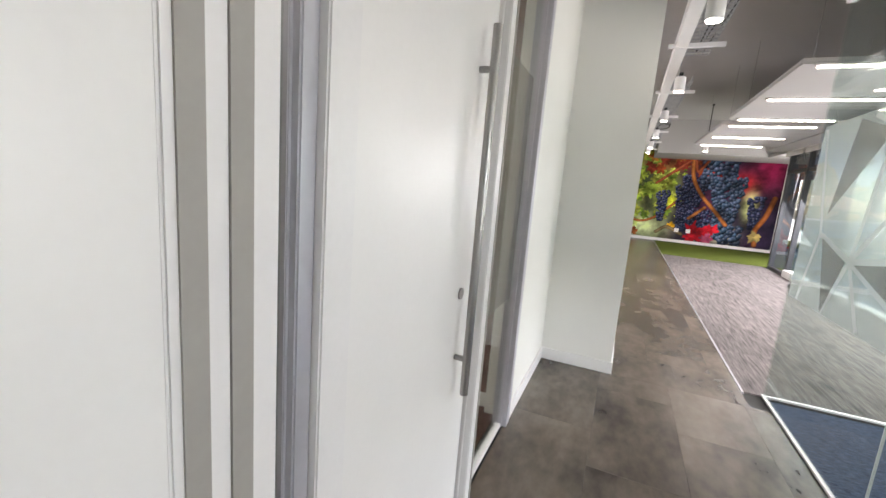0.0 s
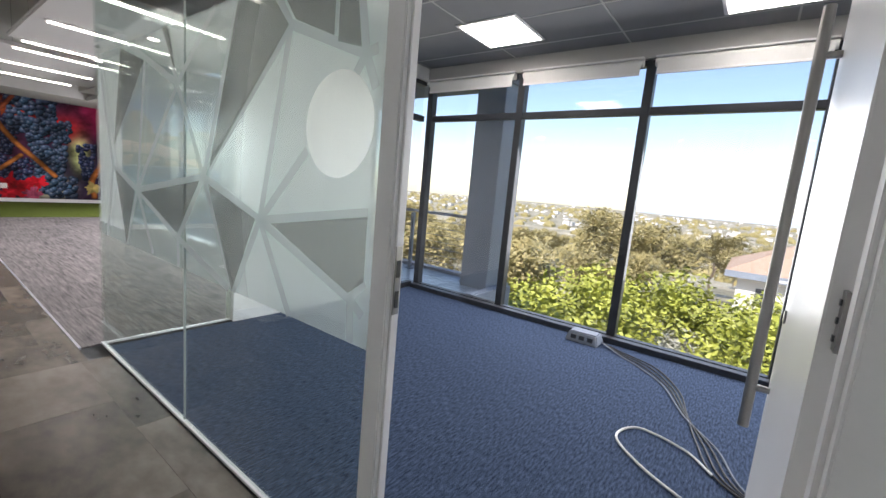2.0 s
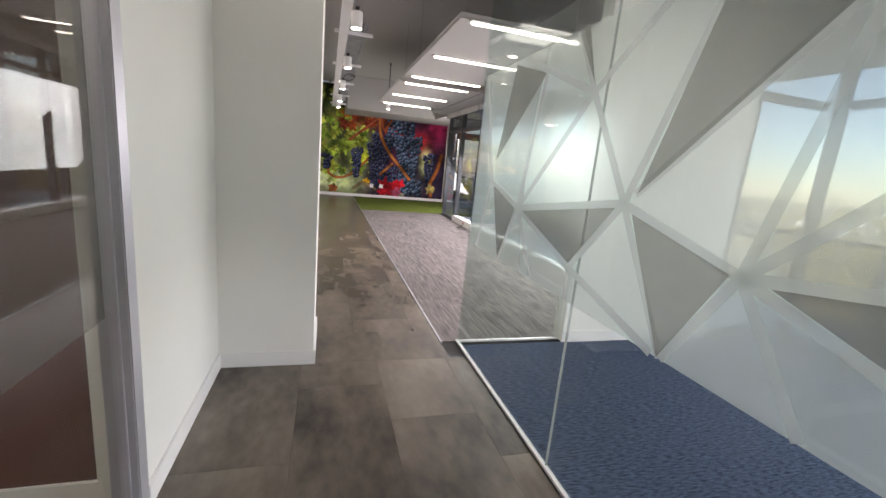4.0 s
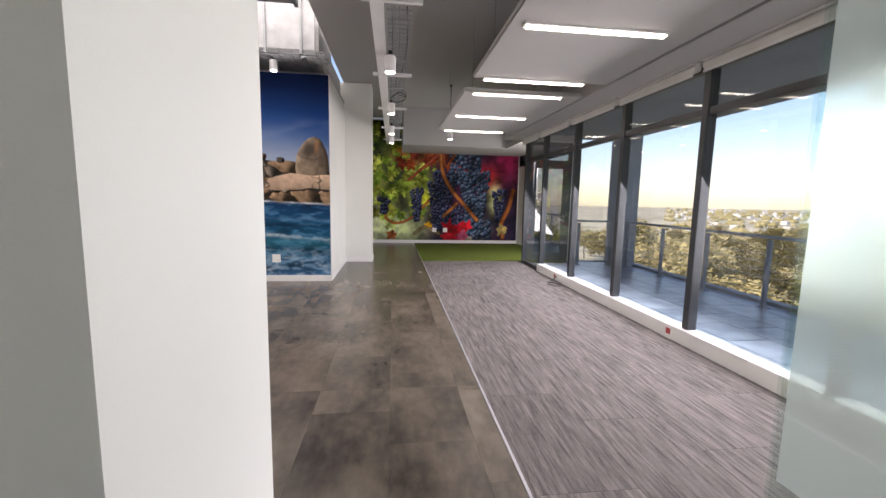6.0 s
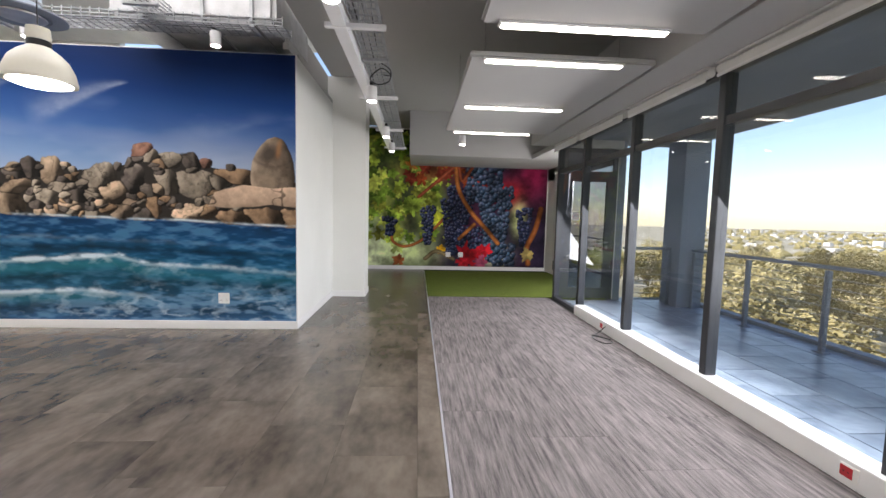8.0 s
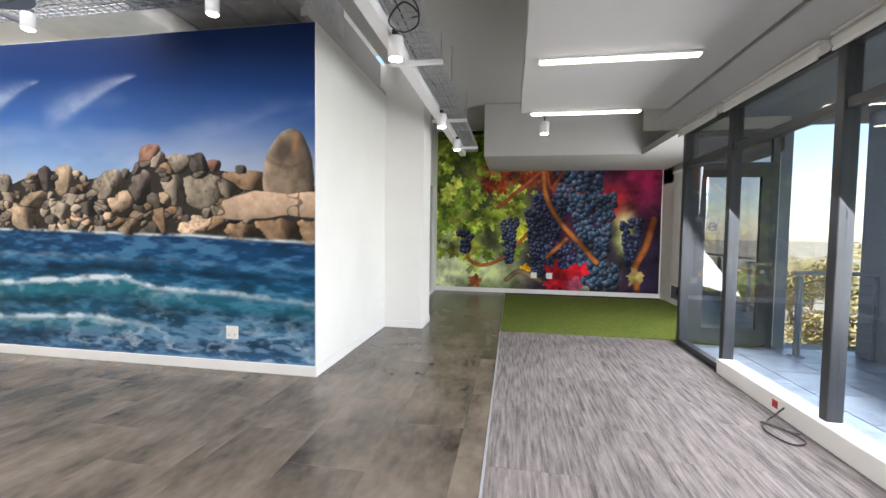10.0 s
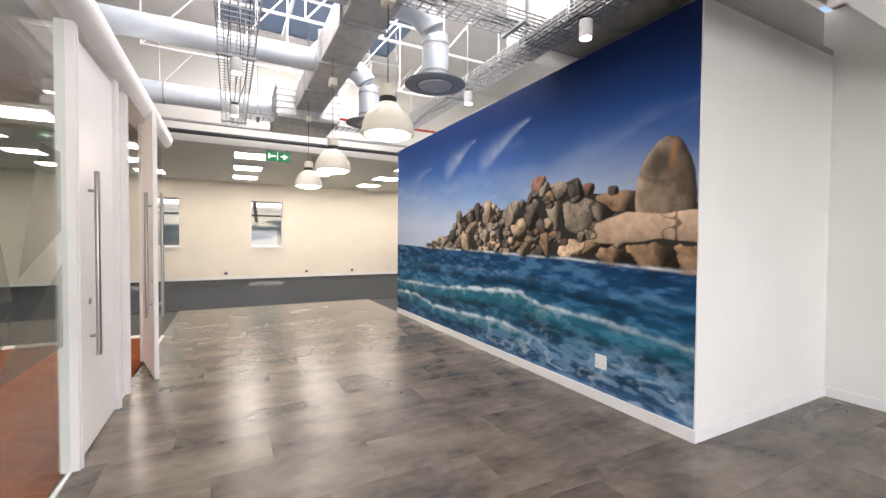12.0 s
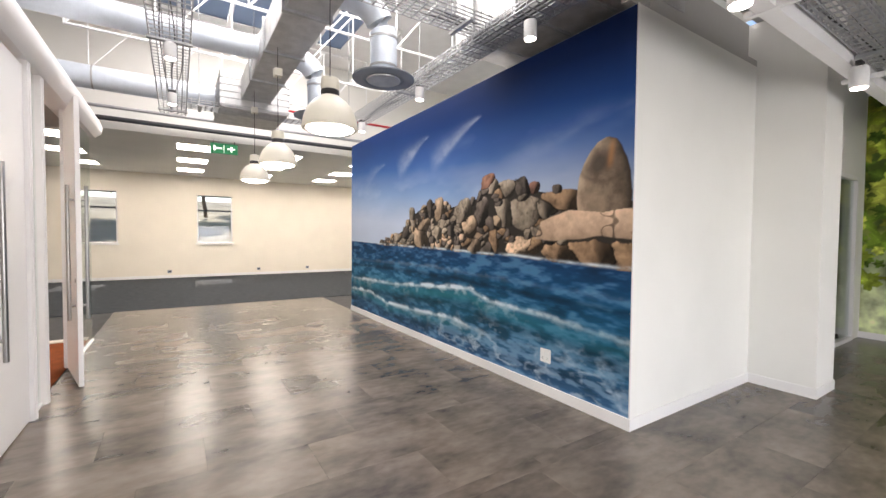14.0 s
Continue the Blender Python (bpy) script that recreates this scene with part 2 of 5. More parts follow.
# ---------- large structure ----------
# sub-floor slabs with the visible floor pieces on them
floor = structure("floor", [(-9.8, 0.0, -13.5, 6.1, -0.25, -0.012), (0.0, 0.13, -13.5, -6.2, -0.25, -0.012)], GROUT, "grey concrete-look vinyl plank floor", "floor")
carpet = structure("floor_carpet", [(0.0, 2.32, -6.2, 2.2, -0.25, -0.012)], GROUT, "grey streaked carpet tile floor in the lounge", "carpet")
structure("floor_blue", [(0.13, 3.62, -13.5, -6.26, -0.25, 0.0)], BLUE, "dark blue ribbed carpet in the meeting room", "carpet")
structure("floor_charcoal", [(-17.0, -9.8, -13.5, 6.1, -0.25, 0.002)], GREYC, "charcoal carpet in the far open office", "carpet")
structure("floor_orange", [(-7.4, -1.72, -7.3, -4.02, -0.008, 0.004)], ORANGE, "rust orange carpet in the glazed office", "carpet")
structure("floor_maroon", [(-5.0, -1.63, -13.4, -7.5, -0.008, 0.004)], MAROON, "dark maroon carpet in the side office", "carpet")
structure("floor_lawn", [(0.0, 3.3, 2.2, 5.65, -0.25, 0.012)], LAWN, "green artificial grass carpet before the grape mural", "artificial grass")
structure("floor_edge", [(0.0, 3.3, 5.65, 6.1, -0.25, 0.002)], GREYC, "dark carpet strip along the mural wall", "carpet")
structure("floor_joint", [(-0.012, 0.004, -6.2, 5.65, -0.01, 0.004)], LILAC, "thin metal strip between vinyl and carpet", "trim")

# mural block between the hall and the lounge corridor
structure("wall_mural", [(-7.79, -1.68, 0.0, 0.15, 0.0, 3.30)], PAINT, "white plastered wall that carries the sea mural", "wall")
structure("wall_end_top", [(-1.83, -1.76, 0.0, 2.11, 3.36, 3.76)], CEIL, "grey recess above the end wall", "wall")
structure("wall_end", [(-1.83, -1.68, 0.15, 2.11, 0.0, 3.30), (-7.79, -7.64, 0.15, 6.1, 0.0, 3.3)], PAINT, "white end wall of the mural block", "wall")
structure("column_far", [(-1.78, -1.12, 2.11, 2.62, 0.0, 3.75)], PAINT, "white square column beside the lounge corridor", "column")
structure("wall_grape", [(-7.79, 3.5, 5.92, 6.12, 0.0, 3.75)], PAINT, "white wall behind the grape mural", "wall")
structure("wall_side_glazed", [(-1.78, -1.63, 2.62, 2.95, 0, 3.75), (-1.78, -1.63, 5.6, 5.92, 0, 3.75), (-1.78, -1.63, 2.95, 5.6, 2.45, 3.75)], PAINT, "white wall with a glazed door opening", "wall")
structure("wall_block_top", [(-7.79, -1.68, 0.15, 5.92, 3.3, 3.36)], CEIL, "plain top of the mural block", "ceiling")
# left side of the corridor
structure("column_near", [(-1.57, -0.98, -6.46, -5.86, 0.0, 3.75)], PAINT, "white square column beside the corridor", "column")
structure("wall_left", [(-1.70, -1.55, -7.57, -6.46, 0.0, 3.75)], PAINT, "white wall between the glazed offices", "wall")
structure("wall_left_over_glazing", [(-1.70, -1.55, -13.5, -7.57, 2.87, 3.75)], PAINT, "white bulkhead above the office glazing", "wall")
structure("wall_office_party", [(-5.0, -1.703, -7.5, -7.4, 0, 2.95)], MAROONP, "deep maroon painted wall inside the side office", "wall")
structure("wall_office_back", [(-5.0, -1.703, -7.398, -7.25, 0, 2.95), (-5.15, -5.0, -13.5, -7.4, 0.0, 3.4), (-7.5, -5.0, -7.4, -7.25, 0, 3.4), (-7.5, -7.35, -7.25, -4.05, 0, 0.02)], CREAM, "cream back wall of the glazed offices", "wall")
structure("wall_south", [(-17.0, 3.7, -13.7, -13.5, 0.0, 6.0)], PAINT, "plain wall closing the corridor", "wall")
structure("wall_north_hall", [(-17.0, -7.79, 6.1, 6.3, 0.0, 6.0)], PAINT, "plain wall closing the open office", "wall")
# blue meeting room: white wall with clear glass beside the corridor
structure("wall_room_north", [(1.05, 2.62, -6.26, -6.12, 0.0, 3.75), (2.62, 3.62, -6.26, -6.12, 2.70, 3.75)], PAINT, "white wall of the meeting room", "wall")
structure("wall_room_over_glass", [(0.13, 1.05, -6.24, -6.14, 2.87, 3.75), (0.10, 0.20, -13.5, -6.14, 2.87, 3.75)], PAINT, "white bulkhead above the meeting room glass", "wall")
# back wall of the open office with two narrow windows
structure("wall_west", [(-16.8, -16.6, -13.5, -5.70, 0, 3.6), (-16.8, -16.6, -4.58, -2.39, 0, 3.6), (-16.8, -16.6, -1.27, 6.1, 0, 3.6),
                        (-16.8, -16.6, -5.70, -4.58, 0, 1.19), (-16.8, -16.6, -5.70, -4.58, 2.87, 3.6), (-16.8, -16.6, -2.39, -1.27, 0, 1.19), (-16.8, -16.6, -2.39, -1.27, 2.87, 3.6)], CREAM, "cream painted wall with two narrow windows", "wall")
structure("ceiling_office", [(-16.8, -9.95, -13.5, 6.1, 3.52, 3.62)], PAINT, "white suspended ceiling of the open office", "ceiling")
structure("wall_bulkhead_hall", [(-9.95, -9.85, -13.5, 6.1, 3.5, 5.6)], PAINT, "white bulkhead where the low ceiling begins", "wall")
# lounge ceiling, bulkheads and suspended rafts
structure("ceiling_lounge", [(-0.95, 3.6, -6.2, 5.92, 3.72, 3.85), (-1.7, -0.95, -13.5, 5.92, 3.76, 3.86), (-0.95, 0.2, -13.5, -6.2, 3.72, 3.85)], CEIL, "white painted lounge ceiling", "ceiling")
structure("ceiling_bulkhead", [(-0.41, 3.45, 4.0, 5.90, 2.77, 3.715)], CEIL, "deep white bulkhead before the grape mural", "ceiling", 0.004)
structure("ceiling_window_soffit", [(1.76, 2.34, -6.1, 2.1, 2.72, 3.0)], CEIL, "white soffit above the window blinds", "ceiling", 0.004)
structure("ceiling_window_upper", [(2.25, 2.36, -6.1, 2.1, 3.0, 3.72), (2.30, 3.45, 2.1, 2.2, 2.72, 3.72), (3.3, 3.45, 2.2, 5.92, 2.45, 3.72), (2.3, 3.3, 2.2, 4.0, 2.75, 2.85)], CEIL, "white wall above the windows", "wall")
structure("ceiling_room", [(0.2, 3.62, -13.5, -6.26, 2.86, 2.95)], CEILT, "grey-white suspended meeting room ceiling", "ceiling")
structure("ceiling_grid", [(0.2 + 0.6 * k, 0.215 + 0.6 * k, -13.5, -6.26, 2.856, 2.8605) for k in range(1, 6)] + [(0.2, 3.5, -13.5 + 1.2 * k, -13.485 + 1.2 * k, 2.8555, 2.8603) for k in range(1, 7)], CEIL, "thin metal grid of the suspended ceiling", "ceiling")
structure("ceiling_side_offices", [(-5.0, -1.7, -13.5, -7.5, 2.95, 3.05), (-7.4, -1.75, -7.25, -4.1, 2.95, 3.05)], CEIL, "suspended ceiling of the glazed offices", "ceiling")
# high roof over the hall
structure("roof_hall", [(-9.9, -1.1, 0.1, 6.1, 5.6, 5.75), (-9.9, -1.1, -13.5, -3.3, 5.6, 5.75), (-1.25, -1.1, -13.5, 6.1, 3.86, 5.6), (-9.9, -8.8, -3.3, 0.1, 5.6, 5.75)], ROOF, "white sheeted roof high over the hall", "roof")
structure("roof_glazing", [(-8.8, -1.1, -3.3, 0.1, 5.62, 5.66)], filmy("opal_rooflight_sheet", (0.30, 0.36, 0.44), 0.0), "glazed rooflight over the hall", "rooflight")
structure("roof_office", [(-17.0, -9.9, -13.7, 6.3, 4.6, 4.7)], ROOF, "plain roof over the open office", "roof")

# ---------- skirting ----------
structure("baseboard", [(-7.79, -1.68, -0.014, 0.0, 0, 0.1), (-1.68, -1.666, -0.014, 2.11, 0, 0.1), (-1.666, -1.12, 2.096, 2.11, 0, 0.1), (-1.12, -1.106, 2.096, 2.62, 0, 0.1),
                        (-1.63, 3.3, 5.906, 5.92, 0, 0.1), (-1.55, -0.98, -6.474, -6.46, 0, 0.1), (-0.98, -0.966, -6.474, -5.86, 0, 0.1), (-1.55, -1.536, -7.57, -6.474, 0, 0.1),
                        (1.04, 2.62, -6.274, -6.26, 0, 0.1), (-16.6, -16.585, -13.4, 6.1, 0, 0.1), (-4.9, -1.71, -7.514, -7.5, 0.004, 0.1)], TRIM, "white painted skirting board", "baseboard", 0.003)
structure("window_plinth", [(2.2, 2.36, -6.12, 0.92, 0.0, 0.15)], TRIM, "low white trunking plinth under the window wall", "plinth", 0.004)
structure("trim_mural_corner", [(-1.683, -1.672, -0.006, 0.006, 0.1, 3.3)], TRIM, "white corner bead at the mural edge", "trim")


# ---------- office glazing ----------
def pane(name, dims, parent, mat=GLASS):
    ob = boxpart(name, dims, mat, parent)
    ob.visible_shadow = False
    return ob


def film_sheet(parent, flat, holes, darks, lines, span, low, high):
    """Patterned film: flat(u, v, d) gives a place for u along the pane, v up and d off the glass."""
    u0, u1 = span
    cu, cv, r = holes
    n = 64
    bm = bmesh.new()
    inner, outer = [], []
    for i in range(n):
        a = 2 * math.pi * i / n
        c, s = math.cos(a), math.sin(a)
        inner.append(bm.verts.new(flat(cu + r * c, cv + r * s, 0.009)))
        k = min(((u1 if c > 0 else u0) - cu) / c if abs(c) > 1e-6 else 1e9, ((high if s > 0 else low) - cv) / s if abs(s) > 1e-6 else 1e9)
        outer.append(bm.verts.new(flat(cu + k * c, cv + k * s, 0.009)))
    for i in range(n):
        bm.faces.new((inner[i], inner[(i + 1) % n], outer[(i + 1) % n], outer[i]))
    corners = [(u0, low), (u1, low), (u1, high), (u0, high)]
    for u, v in corners:
        near = sorted(range(n), key=lambda i: (outer[i].co - Vector(flat(u, v, 0.009))).length)[:2]
        if abs(near[0] - near[1]) in (1, n - 1):
            bm.faces.new((bm.verts.new(flat(u, v, 0.009)), outer[near[0]], outer[near[1]]))
    part("film", bm, FILM, parent, "frosted film with a clear round opening")
    for poly in darks:
        bm = bmesh.new()
        bm.faces.new([bm.verts.new(flat(u, v, -0.009)) for u, v in poly])
        part("film_facet", bm, FILMD, parent)
    for (a, b), (c, d) in lines:
        e = Vector((c - a, d - b)).normalized() * 0.017
        bm = bmesh.new()
        bm.faces.new([bm.verts.new(flat(u, v, -0.007)) for u, v in ((a - e.y, b + e.x), (a + e.y, b - e.x), (c + e.y, d - e.x), (c - e.y, d + e.x))])
        part("film_line", bm, FILML, parent)


# corners of the film's facets: along the pane, height
FA, FB, FC, FD, FE, FF, FG, FL = (-8.34, 1.17), (-7.85, 1.31), (-6.99, 1.19), (-8.90, 1.72), (-8.51, 1.86), (-8.89, 0.98), (-7.56, 0.99), (-7.56, 1.74)
DARKS = [[(-8.15, 2.02), (-8.35, 2.02), (-8.50, 1.86), (-7.91, 1.35)], [(-6.75, 2.0), (-7.13, 1.89), (-6.59, 1.44)], [(-6.6, 1.29), (-6.95, 1.18), (-6.79, 0.84)],
         [(-7.05, 1.18), (-7.81, 1.29), (-7.56, 1.01)], [(-7.9, 1.28), (-8.31, 1.17), (-8.13, 0.84)], [(-8.42, 1.165), (-8.95, 1.25), (-8.95, 1.05), (-8.88, 1.0)],
         [(-8.42, 2.02), (-8.75, 2.02), (-8.75, 1.79), (-8.54, 1.87)], [(-8.77, 2.02), (-8.83, 2.02), (-8.88, 1.74), (-8.77, 1.77)], [(-7.38, 2.02), (-7.46, 2.02), (-7.55, 1.78)]]
LINES = [(FE, FD), (FD, (-8.95, 1.73)), (FD, (-8.84, 2.02)), (FD, (-8.95, 1.62)), (FD, (-8.86, 1.67)), (FE, FA), (FE, (-7.9, 1.35)), (FE, (-8.38, 2.02)), (FB, (-8.15, 2.02)), (FB, FA), (FB, (-8.14, 0.84)),
         (FA, (-8.14, 0.84)), (FA, (-8.63, 1.44)), (FA, (-8.95, 1.26)), (FA, FF), (FF, (-8.95, 1.05)), (FF, (-8.9, 0.84)), (FF, (-8.95, 0.94)), (FA, (-8.56, 0.84)), (FB, FG), (FB, FC), (FC, FG), (FC, (-6.78, 0.84)),
         (FC, (-6.55, 1.31)), (FC, FL), (FC, (-7.22, 0.85)), (FL, (-6.9, 2.0)), (FL, (-7.39, 2.02)), (FL, FB), (FL, (-7.95, 2.02)), (FG, (-8.1, 0.84)), (FG, (-7.57, 0.84)), (FC, (-7.13, 1.89)), ((-6.55, 1.31), (-6.4, 0.84)), ((-6.55, 1.31), (-6.3, 2.0))]

# meeting room front
g = thing("glass_partition", (0.13, -7.6, 0), "frameless glass partition with frosted geometric film, meeting room", "glass partition")
for y0, y1 in ((-8.998, -7.63), (-7.625, -6.2)):
    pane("glass_pane", (-0.005, 0.005, y0 + 7.6, y1 + 7.6, 0.02, 2.86), g)
boxpart("floor_track", (-0.011, 0.011, -1.398, 1.42, 0.0, 0.014), ALU, g, "white floor track")
boxpart("head_track", (-0.025, 0.025, -1.398, 1.42, 2.835, 2.868), ALU, g)
boxpart("pane_joint", (-0.0052, 0.0052, -0.0298, -0.0252, 0.02, 2.835), FILML, g, "clear silicone joint between the panes")
film_sheet(g, lambda u, v, d: (d, u + 7.6, v), (-8.765, 1.525, 0.168), DARKS, LINES, (-8.995, -6.21), 0.83, 2.03)
g = thing("glass_side_partition", (0.6, -6.2, 0), "clear frameless glass pane closing the meeting room end", "glass partition")
pane("glass_pane", (-0.46, 0.45, -0.005, 0.005, 0.02, 2.86), g)
boxpart("floor_track", (-0.46, 0.45, -0.011, 0.011, 0.0, 0.014), ALU, g, "white floor track")
g = thing("glass_partition", (0.13, -11.8, 0), "frosted glass partition beyond the open meeting room door", "glass partition")
pane("glass_pane", (-0.005, 0.005, -1.6, 1.68, 0.02, 2.86), g)
boxpart("film", (0.008, 0.010, -1.6, 1.68, 0.83, 2.03), FILM, g)
boxpart("floor_track", (-0.018, 0.018, -1.6, 1.68, 0.0, 0.022), ALU, g)


def jamb(name, place, wx, wy, h, label, mat=ALU):
    t = thing(name, place, label, "door frame")
    boxpart("post", (-wx, wx, -wy, wy, 0, h), mat, t, "", 0.004)
    boxpart("stop", (-wx * 0.4, wx * 0.4, -wy - 0.008, wy + 0.008, 0, h - 0.01), mat, t, "", 0.002)
    return t


j = jamb("door_post", (0.13, -9.035, 0), 0.03, 0.035, 2.87, "white aluminium door post with a steel strike plate")
boxpart("strike_plate", (-0.012, 0.012, -0.046, -0.0435, 0.98, 1.18), STEEL, j, "steel strike plate")
for z in (1.0, 1.09):
    boxpart("latch_hole", (-0.007, 0.007, -0.048, -0.0462, z, z + 0.05), BLACK, j)
j = jamb("door_post", (0.13, -10.06, 0), 0.05, 0.05, 2.87, "white aluminium hinge post of the meeting room door")
boxpart("hinge", (0.03, 0.07, 0.056, 0.062, 1.15, 1.25), STEEL, j, "steel hinge leaf")
for k in (1.17, 1.2, 1.23):
    boxpart("screw", (0.045, 0.055, 0.062, 0.065, k - 0.005, k + 0.005), DARK, j)


def door_leaf(name, place, rz, w, h, label, handle_u):
    """A white flush leaf along +x with long pull bars on both faces."""
    t = thing(name, place, label, "door")
    t.rotation_euler = (0, 0, radians(rz))
    boxpart("leaf", (0, w, -0.02, 0.02, 0.012, h), TRIM, t, "", 0.003)
    for s in (1, -1):
        bm = bmesh.new()
        tube(bm, [(handle_u, s * 0.07, 0.66), (handle_u, s * 0.07, 1.98)], 0.016, 14)
        hd = part("pull_handle", bm, STEEL, t, "long brushed steel pull bar", True)
        for z in (0.8, 1.84):
            bm = bmesh.new()
            tube(bm, [(handle_u, s * 0.0205, z), (handle_u, s * 0.07, z)], 0.011, 10)
            part("standoff", bm, STEEL, hd, "", True)
    bm = bmesh.new()
    lathe(bm, [(0.022, -0.026), (0.022, 0.026)], 16, "Y", (handle_u + 0.0, 0, 1.05))
    part("lock", bm, STEEL, t, "steel lock cylinder", True)
    return t


door_leaf("door", (0.19, -10.0, 0), -1.0, 0.86, 2.83, "open white flush door with a long steel pull bar", 0.76)

# side office with the white door beside the corridor start
for y in (-8.35, -9.345, -9.535, -9.62):
    jamb("door_post", (-1.575, y, 0), 0.05, 0.045, 2.87, "white aluminium post of the office glazing")
jamb("door_post", (-1.575, -7.625, 0), 0.045, 0.035, 2.87, "silver anodised post of the office glazing", LILAC)
jamb("door_post", (-1.575, -9.41, 0), 0.03, 0.022, 2.87, "silver anodised door frame", LILAC)
door_leaf("door", (-1.585, -9.29, 0), 90, 0.87, 2.83, "closed white flush door with a long steel pull bar", 0.72)
for y0, y1 in ((-8.3, -7.66), (-9.487, -9.435)):
    g = thing("glass_side_light", (-1.58, y0, 0), "narrow clear glass side light with frosted facets", "glass partition")
    pane("glass_pane", (-0.005, 0.005, 0.005, y1 - y0 - 0.005, 0.02, 2.86), g)
    boxpart("floor_track", (-0.018, 0.018, 0, y1 - y0, 0, 0.02), ALU, g)
    bm = bmesh.new()
    L = y1 - y0
    bm.faces.new([bm.verts.new((-0.008, u * L, v)) for u, v in ((0.03, 0.82), (0.97, 0.82), (0.97, 2.03), (0.03, 2.03))])
    part("film_facet", bm, FILMD, g)
# gap shade between the frames, put on the posts as thin grey strips
structure("trim_gap_shade", [(-1.53, -1.521, -9.648, -9.612, 0, 2.86), (-1.53, -1.521, -9.578, -9.542, 0, 2.86), (-1.56, -1.545, -9.325, -9.298, 0, 2.86), (-1.535, -1.521, -8.335, -8.322, 0, 2.86)], GAPSHADE, "grey strips colouring in the shade between the white frames", "trim")
structure("wall_panel", [(-1.6, -1.53, -13.5, -9.665, 0, 2.87)], TRIM, "smooth white wall panel beside the office door", "wall")

# glazed corner office with the rust carpet
g = thing("glass_partition", (-1.7, -4.98, 0), "clear frameless glass side of the corner office", "glass partition")
pane("glass_pane", (-0.005, 0.005, -0.97, 0.985, 0.02, 2.86), g)
boxpart("floor_track", (-0.016, 0.016, -0.97, 0.98, 0, 0.02), ALU, g, "white floor track")
boxpart("film", (-0.010, -0.008, -0.96, 0.97, 0.83, 2.05), FILM, g, "grey frosted film band")
boxpart("corner_seal", (-0.007, 0.007, 0.986, 0.998, 0.0, 2.86), BLACK, g, "black silicone corner joint")
g = thing("glass_partition", (-2.45, -3.985, 0), "frameless glass partition with frosted geometric film, corner office", "glass partition")
pane("glass_pane", (-0.8, 0.735, -0.005, 0.005, 0.02, 2.86), g)
boxpart("floor_track", (-0.8, 0.735, -0.011, 0.011, 0, 0.014), ALU, g, "white floor track")
for poly in ([(-3.2, 0.83), (-3.2, 1.35), (-2.3, 0.83)], [(-1.85, 1.2), (-2.2, 2.03), (-2.55, 1.2)], [(-2.6, 1.3), (-3.2, 1.55), (-3.2, 2.03), (-2.9, 2.03)], [(-2.55, 1.15), (-1.8, 1.1), (-2.3, 0.83)]):
    bm = bmesh.new()
    bm.faces.new([bm.verts.new((u + 2.45, -0.009, v)) for u, v in poly])
    part("film_facet", bm, FILMD, g)
for x in (-3.295, -4.37, -4.75, -5.96):
    jamb("door_post", (x, -3.985, 0), 0.04, 0.05, 2.87, "white aluminium post of the corner office glazing")
door_leaf("door", (-4.33, -3.985, 0), 0, 0.99, 2.83, "closed white flush office door with a long steel pull bar", 0.7)
door_leaf("door", (-5.9, -3.985, 0), 15, 0.02 + 0.85, 2.83, "white office door standing slightly open", 0.78)
for x0, x1 in ((-4.72, -4.41), (-7.35, -6.0)):
    g = thing("glass_side_light", (x0, -3.985, 0), "clear glass side light of the corner office", "glass partition")
    pane("glass_pane", (0.005, x1 - x0 - 0.005, -0.005, 0.005, 0.02, 2.86), g)
    boxpart("floor_track", (0, x1 - x0, -0.018, 0.018, 0, 0.02), ALU, g)
bm = bmesh.new()
prof = [(-4.12, 2.87), (-3.93, 2.87), (-3.86, 2.93), (-3.84, 3.02), (-3.87, 3.1), (-3.95, 3.15), (-4.12, 3.16)]
ends = [[bm.verts.new((x, y, z)) for y, z in prof] for x in (-7.45, -1.7)]
for i in range(len(prof)):
    k = (i + 1) % len(prof)
    bm.faces.new((ends[0][i], ends[0][k], ends[1][k], ends[1][i]))
bm.faces.new(ends[0][::-1]), bm.faces.new(ends[1])
tagged(finish("ceiling_edge_beam", bm, ALU, None, True), "white rounded beam above the corner office glazing", "beam", "", "structure")
structure("ceiling_edge_return", [(-1.78, -1.62, -5.96, -4.12, 2.87, 3.1)], ALU, "white beam above the glass side of the corner office", "beam", 0.01)


# ---------- window walls ----------
def window_wall(name, x, ys, top, transom, label, sill=0.0):
    w = tagged(new(name), label, "window", "", "structure")
    w.location = (x, ys[0], 0)
    for y in ys:
        boxpart("mullion", (-0.05, 0.05, y - ys[0] - 0.04, y - ys[0] + 0.04, sill, top), DARK, w, "", 0.004)
    for a, b in zip(ys, ys[1:]):
        a, b = a - ys[0] + 0.04, b - ys[0] - 0.04
        boxpart("transom", (-0.035, 0.035, a, b, transom - 0.035, transom + 0.035), DARK, w, "", 0.003)
        boxpart("sill_bar", (-0.04, 0.04, a, b, sill, sill + 0.06), DARK, w, "", 0.003)
        boxpart("head_bar", (-0.035, 0.035, a, b, top - 0.05, top), DARK, w)
        for z0, z1 in ((sill + 0.06, transom - 0.035), (transom + 0.035, top - 0.05)):
            p = boxpart("pane", (-0.004, 0.004, a, b, z0, z1), WINGLASS, w)
            p.visible_shadow = False
    return w


